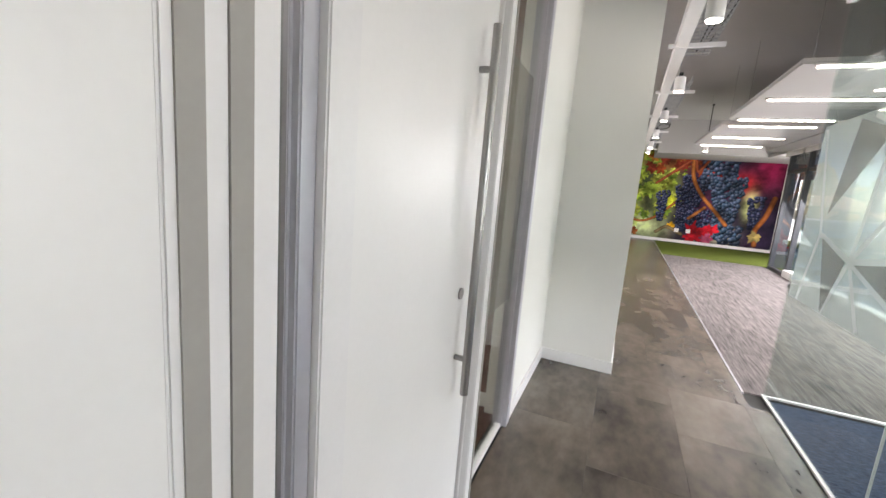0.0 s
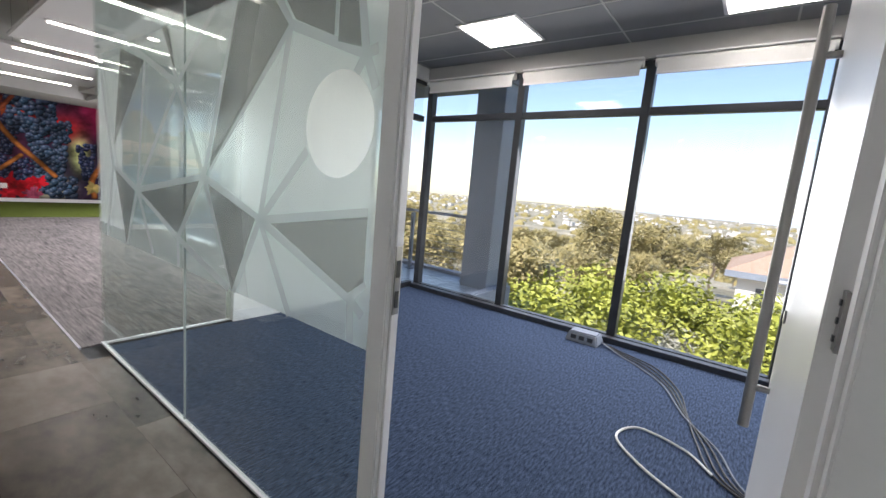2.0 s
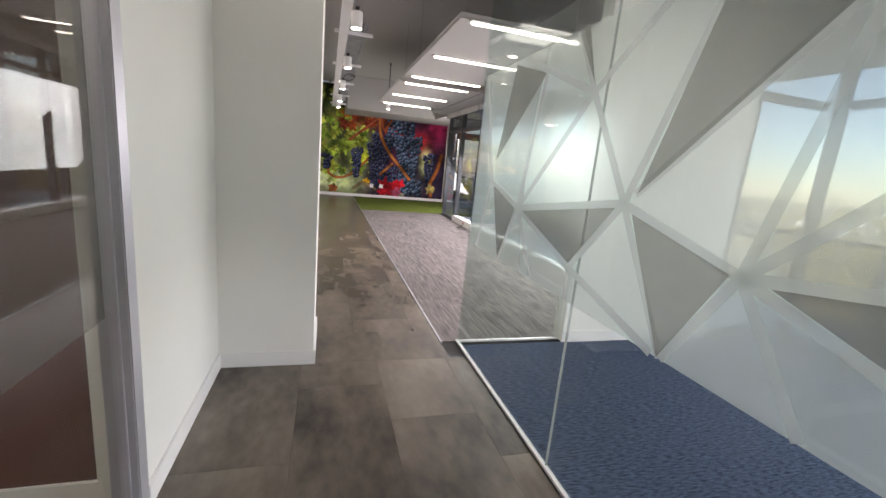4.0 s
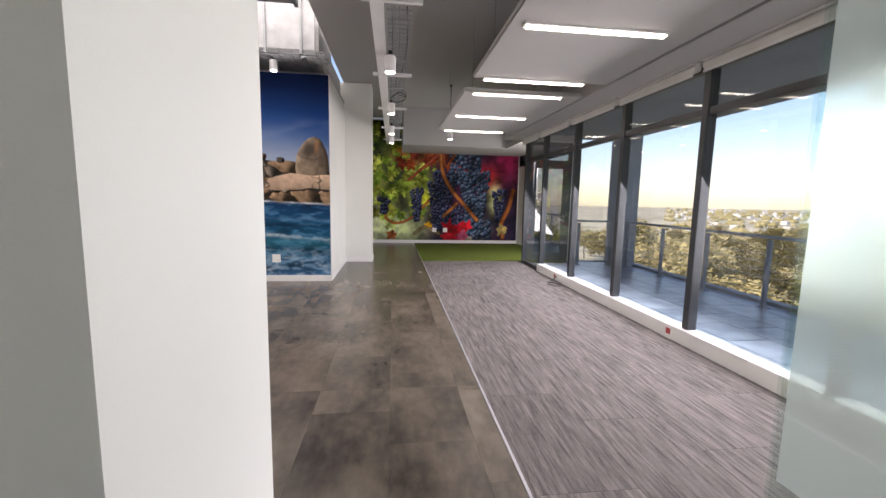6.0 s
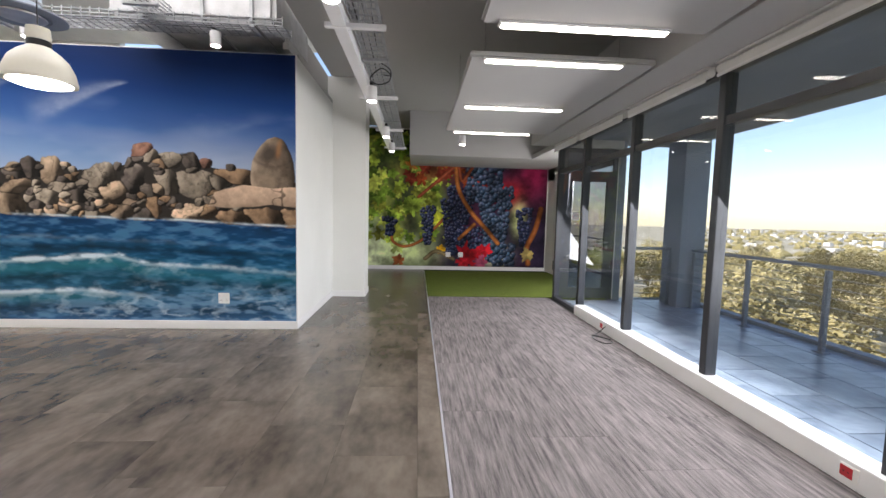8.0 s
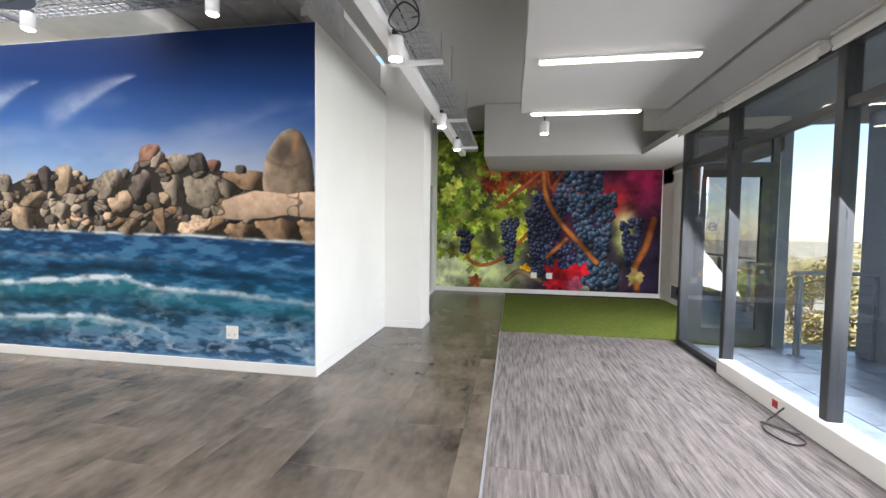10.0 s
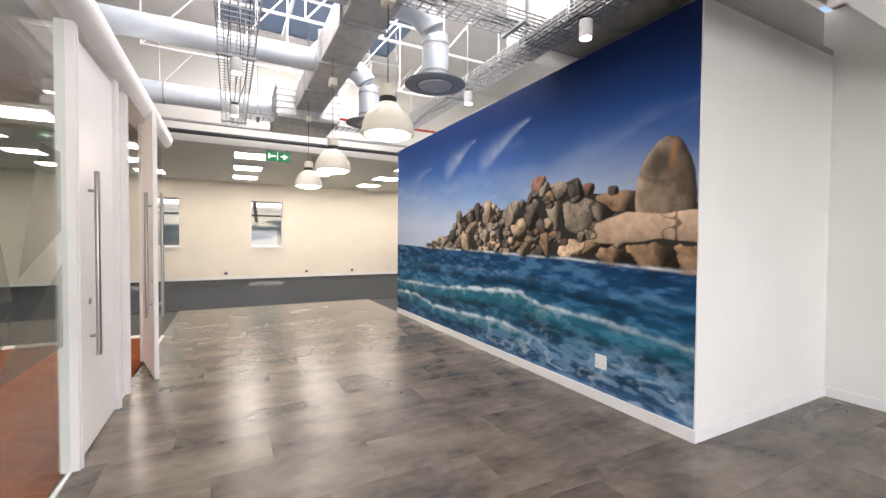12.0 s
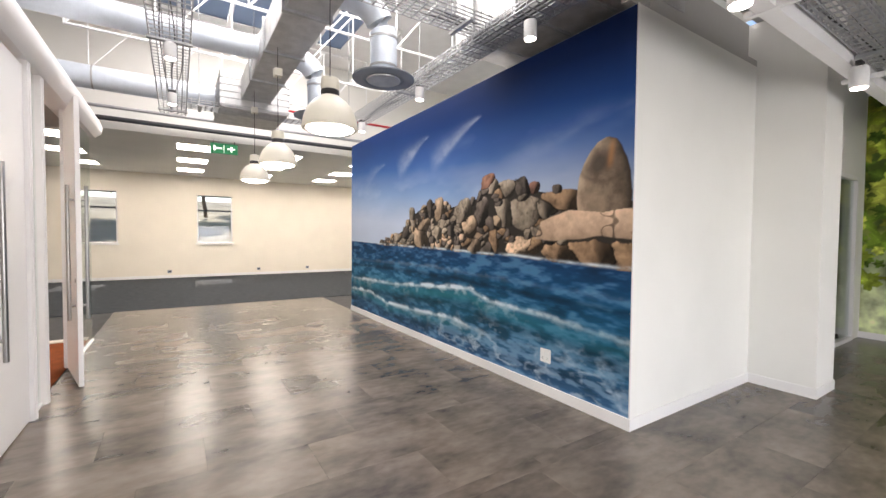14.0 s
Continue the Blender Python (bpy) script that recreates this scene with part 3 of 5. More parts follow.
window_wall("window_1", 2.3, [-6.08, -4.64, -3.24, -1.83, -0.44, 0.95, 2.06], 2.70, 2.27, "charcoal framed floor-to-ceiling window wall onto the deck")
window_wall("window_2", 3.56, [-13.4, -12.85, -11.5, -10.2, -8.9, -7.6, -6.3], 2.69, 2.24, "charcoal framed window wall of the meeting room")
w = tagged(new("window_6"), "charcoal framed window closing the meeting room corner", "window", "", "structure")
w.location = (2.62, -6.19, 0)
for x0, x1, z0, z1 in ((0.0, 0.08, 0, 2.70), (0.08, 0.89, 0, 0.06), (0.08, 0.89, 2.205, 2.275), (0.08, 0.89, 2.65, 2.70)):
    boxpart("window_frame", (x0, x1, -0.04, 0.04, z0, z1), DARK, w, "", 0.003)
for z0, z1 in ((0.06, 2.205), (2.275, 2.65)):
    boxpart("pane", (0.08, 0.89, -0.004, 0.004, z0, z1), WINGLASS, w).visible_shadow = False
structure("wall_room_head", [(3.5, 3.62, -13.5, -6.26, 2.70, 2.86)], CEIL, "white wall strip above the meeting room windows", "wall")
structure("wall_facade_upper", [(3.62, 3.75, -13.7, -6.0, 2.71, 3.9), (2.36, 2.62, -6.118, -6.0, 0, 3.9), (2.62, 3.62, -6.118, -6.0, 2.72, 3.9)], CONC, "grey outer wall above the windows", "wall")
structure("window_sill_rail", [(3.42, 3.51, -13.4, -6.28, 0.0, 0.055)], DARK, "dark sill rail under the meeting room windows", "sill", 0.004)
# blinds rolled up
def blind(place, length, drop, label):
    b = thing("roller_blind", place, label, "roller blind", "rolled up window blinds")
    bm = bmesh.new()
    tube(bm, [(0, -length / 2, 0), (0, length / 2, 0)], 0.035, 16)
    part("roll", bm, FABRIC, b, "", True)
    boxpart("cloth", (-0.034, -0.03, -length / 2 + 0.02, length / 2 - 0.02, -drop, 0), FABRIC, b)
    boxpart("bottom_bar", (-0.04, -0.026, -length / 2 + 0.02, length / 2 - 0.02, -drop - 0.02, -drop), ALU, b)
    boxpart("cassette", (-0.045, 0.03, -length / 2, length / 2, 0.036, 0.05), FABRIC, b)


for y0, y1 in zip([-6.08, -4.64, -3.24, -1.83, -0.44, 0.95], [-4.64, -3.24, -1.83, -0.44, 0.95, 2.06]):
    blind((2.18, (y0 + y1) / 2, 2.668), y1 - y0 - 0.1, 0.05, "white roller blind rolled up under the soffit")
for y0, y1 in zip([-12.85, -11.5, -10.2, -8.9, -7.6], [-11.5, -10.2, -8.9, -7.6, -6.3]):
    blind((3.44, (y0 + y1) / 2, 2.64), y1 - y0 - 0.1, 0.09, "white roller blind hanging slightly below its roll")
# deck door in the return of the facade
w = tagged(new("door_deck"), "charcoal framed glass door to the deck", "door", "", "structure")
w.location = (2.36, 2.1, 0)
for x0, x1, z0, z1 in ((0, 0.06, 0, 2.7), (0.9, 0.98, 0, 2.7), (0.06, 0.9, 2.22, 2.3), (0.06, 0.9, 2.62, 2.7), (0.06, 0.17, 0.03, 2.22), (0.79, 0.9, 0.03, 2.22), (0.17, 0.79, 0.03, 0.22), (0.17, 0.79, 2.12, 2.22)):
    boxpart("frame", (x0, x1, -0.03, 0.03, z0, z1), DARK, w, "", 0.003)
for d in ((0.17, 0.79, -0.004, 0.004, 0.22, 2.12), (0.06, 0.9, -0.004, 0.004, 2.3, 2.62)):
    boxpart("pane", d, DOORGLASS, w).visible_shadow = False
bm = bmesh.new()
tube(bm, [(0.83, -0.03, 1.05), (0.83, -0.08, 1.05), (0.69, -0.08, 1.05)], 0.011, 10)
h = part("lever_handle", bm, STEEL, w, "steel lever handle", True)
bm = bmesh.new()
lathe(bm, [(0.025, -0.045), (0.025, -0.03)], 16, "Y", (0.83, 0, 0.95))
part("escutcheon", bm, STEEL, w, "", True)
n = thing("no_smoking_sign", (2.62, 2.094, 1.5), "small no smoking sticker on the deck door glass", "sign")
boxpart("plate", (-0.06, 0.06, -0.004, 0, -0.07, 0.07), PLASTIC, n)
bm = bmesh.new()
tube(bm, [(0.045 * math.cos(a * 0.3927), -0.006, 0.045 * math.sin(a * 0.3927)) for a in range(17)], 0.006, 6)
part("ring", bm, REDP, n, "red ring")
boxpart("cigarette", (-0.03, 0.03, -0.0055, -0.0042, -0.006, 0.006), BLACK, n)
# window behind the grass corner
structure("wall_lawn_side", [(3.3, 3.42, 2.2, 2.6, 0, 2.75), (3.3, 3.42, 5.3, 5.92, 0, 2.75), (3.3, 3.42, 2.6, 5.3, 0, 0.12)], PAINT, "white wall around the side window", "wall")
window_wall("window_3", 3.36, [2.64, 3.95, 5.26], 2.72, 2.24, "charcoal framed side window behind a blind", 0.12)
b = thing("drawn_blind", (3.27, 3.95, 2.62), "white roller blind drawn nearly down to the sill", "roller blind")
bm = bmesh.new()
tube(bm, [(0, -1.3, 0), (0, 1.3, 0)], 0.035, 16)
part("roll", bm, FABRIC, b, "", True)
boxpart("cloth", (-0.002, 0.002, -1.28, 1.28, -2.2, 0), FABRIC, b)
boxpart("bottom_bar", (-0.008, 0.008, -1.28, 1.28, -2.23, -2.2), ALU, b)
# glazed door in the side wall near the grape mural
w = tagged(new("door_side_glazed"), "white framed glazed door by the grape mural", "door", "", "structure")
w.location = (-1.66, 2.95, 0)
for y0, y1, z0, z1 in ((0, 0.06, 0, 2.45), (2.59, 2.65, 0, 2.45), (1.3, 1.36, 0, 2.39), (0.06, 2.59, 2.39, 2.45), (0.06, 2.59, 0, 0.06)):
    boxpart("frame", (-0.03, 0.045, y0, y1, z0, z1), ALU, w, "", 0.003)
for y0, y1 in ((0.06, 1.3), (1.36, 2.59)):
    boxpart("pane", (-0.004, 0.004, y0, y1, 0.06, 2.39), GLASS, w).visible_shadow = False
# narrow windows of the open office
for y0, y1, nm in ((-5.70, -4.58, "window_4"), (-2.39, -1.27, "window_5")):
    w = tagged(new(nm), "narrow white-silled window with a dark frame", "window", "", "structure")
    w.location = (-16.7, (y0 + y1) / 2, 1.19)
    h = (y1 - y0) / 2
    for a, b, c, d in ((-h, -h + 0.04, 0, 1.68), (h - 0.04, h, 0, 1.68), (-h, h, 0, 0.04), (-h, h, 1.64, 1.68), (-h, h, 1.12, 1.18)):
        boxpart("window_frame", (-0.03, 0.03, a, b, c, d), DARK if c > 1 else ALU, w)
    boxpart("window_sill", (0.05, 0.16, -h - 0.04, h + 0.04, -0.05, -0.004), TRIM, w)
    boxpart("pane", (-0.004, 0.004, -h + 0.04, h - 0.04, 0.04, 1.64), WINGLASS, w).visible_shadow = False

# ---------- suspended rafts and strip lights ----------
for y0, y1 in ((-5.2, -2.31), (-1.75, 1.14)):
    r = thing("ceiling_raft", (0.95, (y0 + y1) / 2, 2.72), "thin white suspended ceiling raft with rounded corners", "ceiling raft", "lounge ceiling rafts")
    h = (y1 - y0) / 2
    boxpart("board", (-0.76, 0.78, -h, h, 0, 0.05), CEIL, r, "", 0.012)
    for x in (-0.6, 0.6):
        for y in (-h + 0.3, h - 0.3):
            bm = bmesh.new()
            tube(bm, [(x, y, 0.05), (x, y, 1.0)], 0.003, 6)
            part("hanger_wire", bm, STEEL, r)
    for y in (-h + 0.03, 0, h - 0.03):
        s = thing("strip_light", (0.9, (y0 + y1) / 2 + y, 2.72), "slim linear lamp glowing warm white under the raft", "strip light", "lounge strip lights")
        boxpart("housing", (-0.6, 0.56, -0.04, 0.04, -0.018, 0.0), ALU, s, "", 0.003)
        boxpart("diffuser", (-0.58, 0.54, -0.028, 0.028, -0.028, -0.0185), STRIP, s, "glowing diffuser")


def panel_light(x, y, z, size, group, glow=PANEL):
    p = thing("ceiling_light", (x, y, z), "square recessed panel lamp glowing white", "ceiling light", group)
    boxpart("frame", (-size / 2, size / 2, -size / 2, size / 2, -0.012, -0.001), ALU, p)
    boxpart("diffuser", (-size / 2 + 0.03, size / 2 - 0.03, -size / 2 + 0.03, size / 2 - 0.03, -0.016, -0.0125), glow, p, "glowing diffuser")


for x, y in ((2.8, -7.7), (2.85, -9.75), (2.8, -11.9), (1.2, -7.7), (1.2, -11.9)):
    panel_light(x, y, 2.86, 0.62, "meeting room panel lights", ROOMPANEL)
for x in (-11.0, -13.0, -15.0):
    for y in (-5.2, -2.6, -0.6, 1.6, 3.8):
        panel_light(x, y, 3.52, 0.75, "open office panel lights")
# the last two panels are assumed, added to brighten the maroon office
for x, y in ((-2.6, -5.2), (-4.6, -5.2), (-6.4, -5.2), (-3.3, -8.6), (-3.3, -11.0)):
    panel_light(x, y, 2.95, 0.6, "side office panel lights")
v = thing("ceiling_diffuser", (1.95, -8.3, 2.86), "round white swirl air diffuser in the ceiling", "air vent")
bm = bmesh.new()
lathe(bm, [(0.30, -0.001), (0.30, -0.015), (0.27, -0.02), (0.27, -0.001)], 40)
part("rim", bm, ALU, v, "", True)
for i in range(24):
    a = 2 * math.pi * i / 24
    bm = bmesh.new()
    vs = box(bm, 0.09, 0.26, -0.018, 0.012, -0.018, -0.014)
    bmesh.ops.rotate(bm, verts=vs, cent=(0.17, 0, -0.016), matrix=Matrix.Rotation(0.5, 3, "X"))
    bmesh.ops.rotate(bm, verts=vs, cent=(0, 0, 0), matrix=Matrix.Rotation(a, 3, "Z"))
    part("blade", bm, DARK if i % 2 else CONC, v)


# ---------- cable trays, spots, ducts, pendants ----------
def mesh_tray(place, length, along, label, width=0.3, z_hang=1.0):
    """Wire basket tray, centred, along 'X' or 'Y'."""
    t = thing("cable_tray", place, label, "cable tray", "wire cable trays")
    t.rotation_euler = (0, 0, 0 if along == "X" else radians(90))
    bm = bmesh.new()
    r = 0.0045
    L, w = length / 2, width / 2
    for k in range(7):
        y = -w + width * k / 6
        box(bm, -L, L, y - r, y + r, -r, r)
    for y in (-w, w):
        for z in (0.035, 0.07):
            box(bm, -L, L, y - r, y + r, z - r, z + r)
    n = int(length / 0.09)
    for k in range(n + 1):
        x = -L + length * k / n
        box(bm, x - r, x + r, -w, w, -2 * r, 0)
        for y in (-w, w):
            box(bm, x - r, x + r, y - r, y + r, 0, 0.09)
    part("wire_mesh", bm, GALV, t)
    for k in range(max(2, int(length / 1.6))):
        x = -L + 0.3 + (length - 0.6) * k / max(1, int(length / 1.6) - 1)
        bm = bmesh.new()
        tube(bm, [(x, w + 0.01, -0.01), (x, w + 0.01, z_hang)], 0.005, 6)
        part("drop_rod", bm, GALV, t)
        boxpart("bracket", (x - 0.02, x + 0.02, -w - 0.02, w + 0.02, -0.03, -0.006), GALV, t)
    bm = bmesh.new()
    for q in range(3):
        tube(bm, smooth_line([(-L + length * k / 6, -0.06 + 0.06 * q + random.uniform(-0.05, 0.05), 0.014 + 0.008 * q) for k in range(7)], 4), 0.006, 6)
    part("cable", bm, BLACK, t, "loose black cables")
    return t


mesh_tray((-4.7, -3.0, 3.42), 6.0, "X", "galvanised wire basket tray over the hall", 0.34, 2.1)
mesh_tray((-4.6, -0.42, 3.38), 5.9, "X", "galvanised wire basket tray along the mural", 0.3, 2.1)
mesh_tray((-2.95, -1.7, 3.46), 2.5, "Y", "galvanised wire basket tray crossing the hall", 0.3, 2.1)
mesh_tray((-7.2, -1.7, 3.46), 2.5, "Y", "galvanised wire basket tray crossing the hall", 0.3, 2.1)
mesh_tray((-0.62, 0.0, 2.86), 7.9, "Y", "galvanised wire basket tray along the lounge corridor", 0.2, 0.85)
mesh_tray((-0.62, -8.6, 2.86), 7.0, "Y", "galvanised wire basket tray along the corridor", 0.2, 0.85)
bm = bmesh.new()
for dx in (0.0, 0.055):
    box(bm, -0.84 + dx, -0.80 + dx, -12.0, 4.0, 2.78, 2.9)
box(bm, -0.80, -0.785, -12.0, 4.0, 2.78, 2.8)
tagged(finish("lighting_track", bm, ALU), "long white channel carrying the corridor spots", "lighting track")
for k, y in enumerate((-11, -9.2, -7.4, -5.6, -3.8, -2.0, -0.2, 1.6, 3.3)):
    b = thing("tray_bracket", (-0.66, y, 2.83), "white cross bracket carrying tray and track", "bracket", "corridor tray brackets")
    boxpart("arm", (-0.24, 0.2, -0.02, 0.02, -0.055, -0.02), ALU, b, "", 0.003)
    boxpart("rod", (-0.005, 0.005, -0.005, 0.005, -0.02, 0.89), GALV, b)
bm = bmesh.new()
tube(bm, smooth_line([(-0.6, -1.1, 2.875), (-0.5, -1.0, 2.84), (-0.52, -0.85, 2.78), (-0.64, -0.8, 2.76), (-0.7, -0.92, 2.78), (-0.58, -1.0, 2.85), (-0.5, -0.9, 2.82), (-0.6, -0.75, 2.875)], 6), 0.006, 8)
tagged(finish("cable_coil", bm, BLACK, None, True), "loose coil of black cable hanging from the tray", "cable")


def spot(place, group, up=0.16):
    s = thing("spot_lamp", place, "white cylinder spot lamp hanging from the tray", "spot lamp", group)
    bm = bmesh.new()
    lathe(bm, [(0.052, 0.002), (0.055, 0.01), (0.055, 0.14), (0.05, 0.15)], 24)
    part("body", bm, ALU, s, "", True)
    bm = bmesh.new()
    lathe(bm, [(0.045, -0.003), (0.045, 0.0018)], 20)
    part("lens", bm, BULB, s, "glowing lens", True)
    bm = bmesh.new()
    tube(bm, [(0, 0, 0.15), (0, 0, up)], 0.009, 8)
    part("stem", bm, BLACK, s)
    boxpart("adaptor", (-0.018, 0.018, -0.04, 0.04, up, up + 0.03), BLACK, s, "black track adaptor")


for y in (-10.4, -8.6, -6.7, -4.7, -2.75, -0.75, 1.15, 2.5):
    spot((-0.7, y, 2.6), "corridor spots")
spot((0.5, 1.7, 2.62), "lounge spots", 1.05)
for x in (-2.4, -4.3, -6.2):
    spot((x, -0.42, 3.2), "hall spots")
for x in (-3.0, -4.7, -6.4):
    spot((x, -3.0, 3.23), "hall spots")


def pendant(place):
    p = thing("pendant_lamp", place, "cream enamel bell pendant lamp, lit, on a thin cable", "pendant lamp", "hall pendant lamps")
    bm = bmesh.new()
    outer = [(0.200, 0.0), (0.203, 0.012), (0.199, 0.03), (0.188, 0.09), (0.160, 0.155), (0.115, 0.205), (0.08, 0.23), (0.07, 0.24)]
    inner = [(0.062, 0.235), (0.107, 0.195), (0.150, 0.148), (0.178, 0.086), (0.189, 0.03), (0.192, 0.004)]
    lathe(bm, [*inner[::-1], *outer[::-1]][::-1], 40)
    part("shade", bm, SHADE, p, "", True)
    bm = bmesh.new()
    lathe(bm, [(0.066, 0.242), (0.067, 0.28), (0.064, 0.285)], 28)
    part("collar", bm, BLACK, p, "black collar", True)
    bm = bmesh.new()
    lathe(bm, [(0.066, 0.286), (0.069, 0.31), (0.064, 0.37), (0.03, 0.38)], 28)
    part("cap", bm, SHADE, p, "", True)
    bm = bmesh.new()
    lathe(bm, [(0.0005, -0.034), (0.07, -0.030), (0.14, -0.016), (0.186, 0.006), (0.186, 0.012)], 32)
    part("diffuser", bm, BULB, p, "glowing diffuser", True)
    bm = bmesh.new()
    tube(bm, [(0, 0, 0.38), (0, 0, 3.2)], 0.004, 6)
    part("cable", bm, BLACK, p)
    boxpart("cable_box", (-0.05, 0.05, -0.04, 0.04, 0.98, 1.06), SHADE, p)


for x in (-2.85, -4.72, -6.38):
    pendant((x, -2.0, 2.30))


def elbow_duct(x, y, label):
    d = thing("air_duct", (x, y, 3.08), label, "air duct", "round drop ducts")
    pts = [(0, 0, 0.03), (0, 0, 0.4)] + [(0, -0.32 + 0.32 * math.cos(a * 0.2618), 0.4 + 0.32 * math.sin(a * 0.2618)) for a in range(1, 7)] + [(0, -4.6, 0.72)]
    bm = bmesh.new()
    tube(bm, pts, 0.135, 24)
    part("pipe", bm, PIPE, d, "pale spiral pipe", True)
    for k, z in enumerate((0.12, 0.4)):
        bm = bmesh.new()
        lathe(bm, [(0.142, z - 0.01), (0.142, z + 0.01)], 24)
        part("joint_band", bm, GALV, d, "", True)
    bm = bmesh.new()
    lathe(bm, [(0.27, 0.03), (0.31, 0.015), (0.31, 0.005), (0.27, 0.0), (0.2, 0.0), (0.19, 0.012)], 40)
    part("diffuser_ring", bm, CONC, d, "grey round diffuser ring", True)
    bm = bmesh.new()
    lathe(bm, [(0.165, -0.012), (0.17, 0.0), (0.15, 0.01)], 36)
    part("diffuser_plate", bm, DUCT, d, "", True)


elbow_duct(-3.66, -1.2, "pale round duct elbow ending in a grey diffuser")
elbow_duct(-5.36, -1.37, "pale round duct elbow ending in a grey diffuser")
for x, z, y1 in ((-7.9, 3.85, -1.6),):
    d = thing("air_duct", (x, -4.2, z), "long pale spiral duct under the roof", "air duct")
    bm = bmesh.new()
    tube(bm, [(0, -0.6, 0), (0, y1 + 4.2, 0)], 0.17, 24)
    part("pipe", bm, PIPE, d, "", True)
    for y in (0.2, 1.2, 2.2):
        bm = bmesh.new()
        lathe(bm, [(0.178, y - 0.01), (0.178, y + 0.01)], 24, "Y")
        part("joint_band", bm, GALV, d, "", True)
d = thing("rectangular_duct", (-5.0, -1.9, 3.76), "grey sheet metal duct with flanged joints", "air duct")
for k, (x0, x1) in enumerate(((-1.9, -0.9), (-0.88, 0.12), (0.14, 1.14), (1.16, 2.16), (2.18, 3.2))):
    boxpart("section", (x0, x1, -0.21, 0.21, -0.16, 0.18), DUCT, d, "", 0.006)
    boxpart("flange", (x1 - 0.01, x1 + 0.03, -0.235, 0.235, -0.185, 0.205), GALV, d)
boxpart("plenum", (-3.1, -1.92, -0.5, 0.5, -0.3, 0.26), DUCT, d, "wide plenum box", 0.02)
for k in range(5):
    boxpart("rib", (-3.11, -1.91, -0.51, 0.51, -0.26 + 0.1 * k, -0.25 + 0.1 * k), GALV, d)
d = thing("rectangular_duct", (-2.7, 0.25, 3.78), "large dark sheet metal duct resting over the mural wall", "air duct")
boxpart("section", (-0.75, 0.95, -0.75, 0.6, -0.34, 0.4), DUCT, d, "", 0.05)
for x in (-0.4, 0.2, 0.7):
    boxpart("flange", (x, x + 0.03, -0.78, 0.63, -0.36, 0.43), GALV, d)
# red sprinkler pipe and thin service pipes under the roof
for nm, z, r, m, lab in (("sprinkler_pipe", 4.0, 0.025, REDP, "thin red sprinkler pipe under the roof"), ("service_pipe", 3.78, 0.03, GALV, "thin steel service pipe under the roof"), ("service_pipe", 3.66, 0.045, DARK, "dark cable ladder pipe by the bulkhead")):
    bm = bmesh.new()
    x = {4.0: -8.5, 3.78: -9.3, 3.66: -9.7}[z]
    tube(bm, [(x, -6.0, z), (x, 2.5, z)], r, 12)
    tagged(finish(nm, bm, m, None, True), lab, "pipe")
# white roof trusses
for x in (-9.0, -7.2, -5.4, -3.6, -1.9):
    t = thing("roof_truss", (x, -1.6, 4.3), "slender white steel roof truss", "roof truss", "hall roof trusses")
    for a, b, r in [((0, -2.6, 0), (0, 2.4, 0), 0.02), ((0, -2.6, 1.25), (0, 2.4, 1.25), 0.025)] + [((0, -2.6 + k, 0), (0, -2.6 + k, 1.25), 0.012) for k in range(6)] + [((0, -2.6 + k, 0), (0, -1.6 + k, 1.25), 0.012) for k in range(5)]:
        bm = bmesh.new()
        tube(bm, [a, b], r, 8)
        part("chord" if r > 0.015 else "strut", bm, ROOF, t)
for y in (-2.9, -2.1, -1.3, -0.5):
    bm = bmesh.new()
    box(bm, -8.8, -1.3, y - 0.03, y + 0.03, 5.52, 5.6)
    tagged(finish("glazing_bar", bm, ROOF), "white glazing bar under the rooflight", "glazing bar", "rooflight glazing bars")

# ---------- small fittings ----------
def socket(place, rz, label, red=False):
    s = thing("wall_socket", place, label, "socket")
    s.rotation_euler = (0, 0, radians(rz))
    boxpart("plate", (-0.065, 0.065, -0.012, -0.0, -0.065, 0.065), PLASTIC, s, "", 0.004)
    for x in (-0.03, 0.03):
        boxpart("rocker", (x - 0.012, x + 0.012, -0.016, -0.0122, 0.01, 0.04), REDP if red else PLASTIC, s)
        for dx, dz in ((-0.008, -0.03), (0.008, -0.03), (0, -0.015)):
            boxpart("pin_hole", (x + dx - 0.003, x + dx + 0.003, -0.0132, -0.0121, dz - 0.003, dz + 0.003), BLACK, s)


socket((-2.55, -0.002, 0.38), 0, "white double wall socket on the sea mural")
socket((0.63, 5.912, 0.42), 0, "white wall socket on the grape mural")
socket((0.97, 5.912, 0.42), 0, "white wall socket on the grape mural")
for y, red in ((-3.1, True), (-0.05, True)):
    s = thing("trunking_socket", (2.198, y, 0.085), "red power socket in the white window plinth", "socket")
    boxpart("plate", (-0.006, 0, -0.05, 0.05, -0.04, 0.04), PLASTIC, s)
    boxpart("face", (-0.010, -0.0062, -0.02, 0.045, -0.03, 0.03), REDP, s, "red socket face")
    for dy in (0.0, 0.025):
        boxpart("pin_hole", (-0.0108, -0.0101, dy - 0.004, dy + 0.004, -0.004, 0.004), BLACK, s)
bm = bmesh.new()
tube(bm, smooth_line([(2.19, -0.15, 0.1), (2.12, -0.17, 0.05), (2.05, -0.2, 0.012), (1.95, -0.35, 0.01), (2.0, -0.55, 0.01), (2.12, -0.5, 0.01), (2.08, -0.3, 0.012), (1.98, -0.25, 0.02), (2.15, -0.4, 0.01)], 6), 0.006, 8)
tagged(finish("floor_cable", bm, BLACK, None, True), "loose black cable on the carpet by the plinth", "cable")
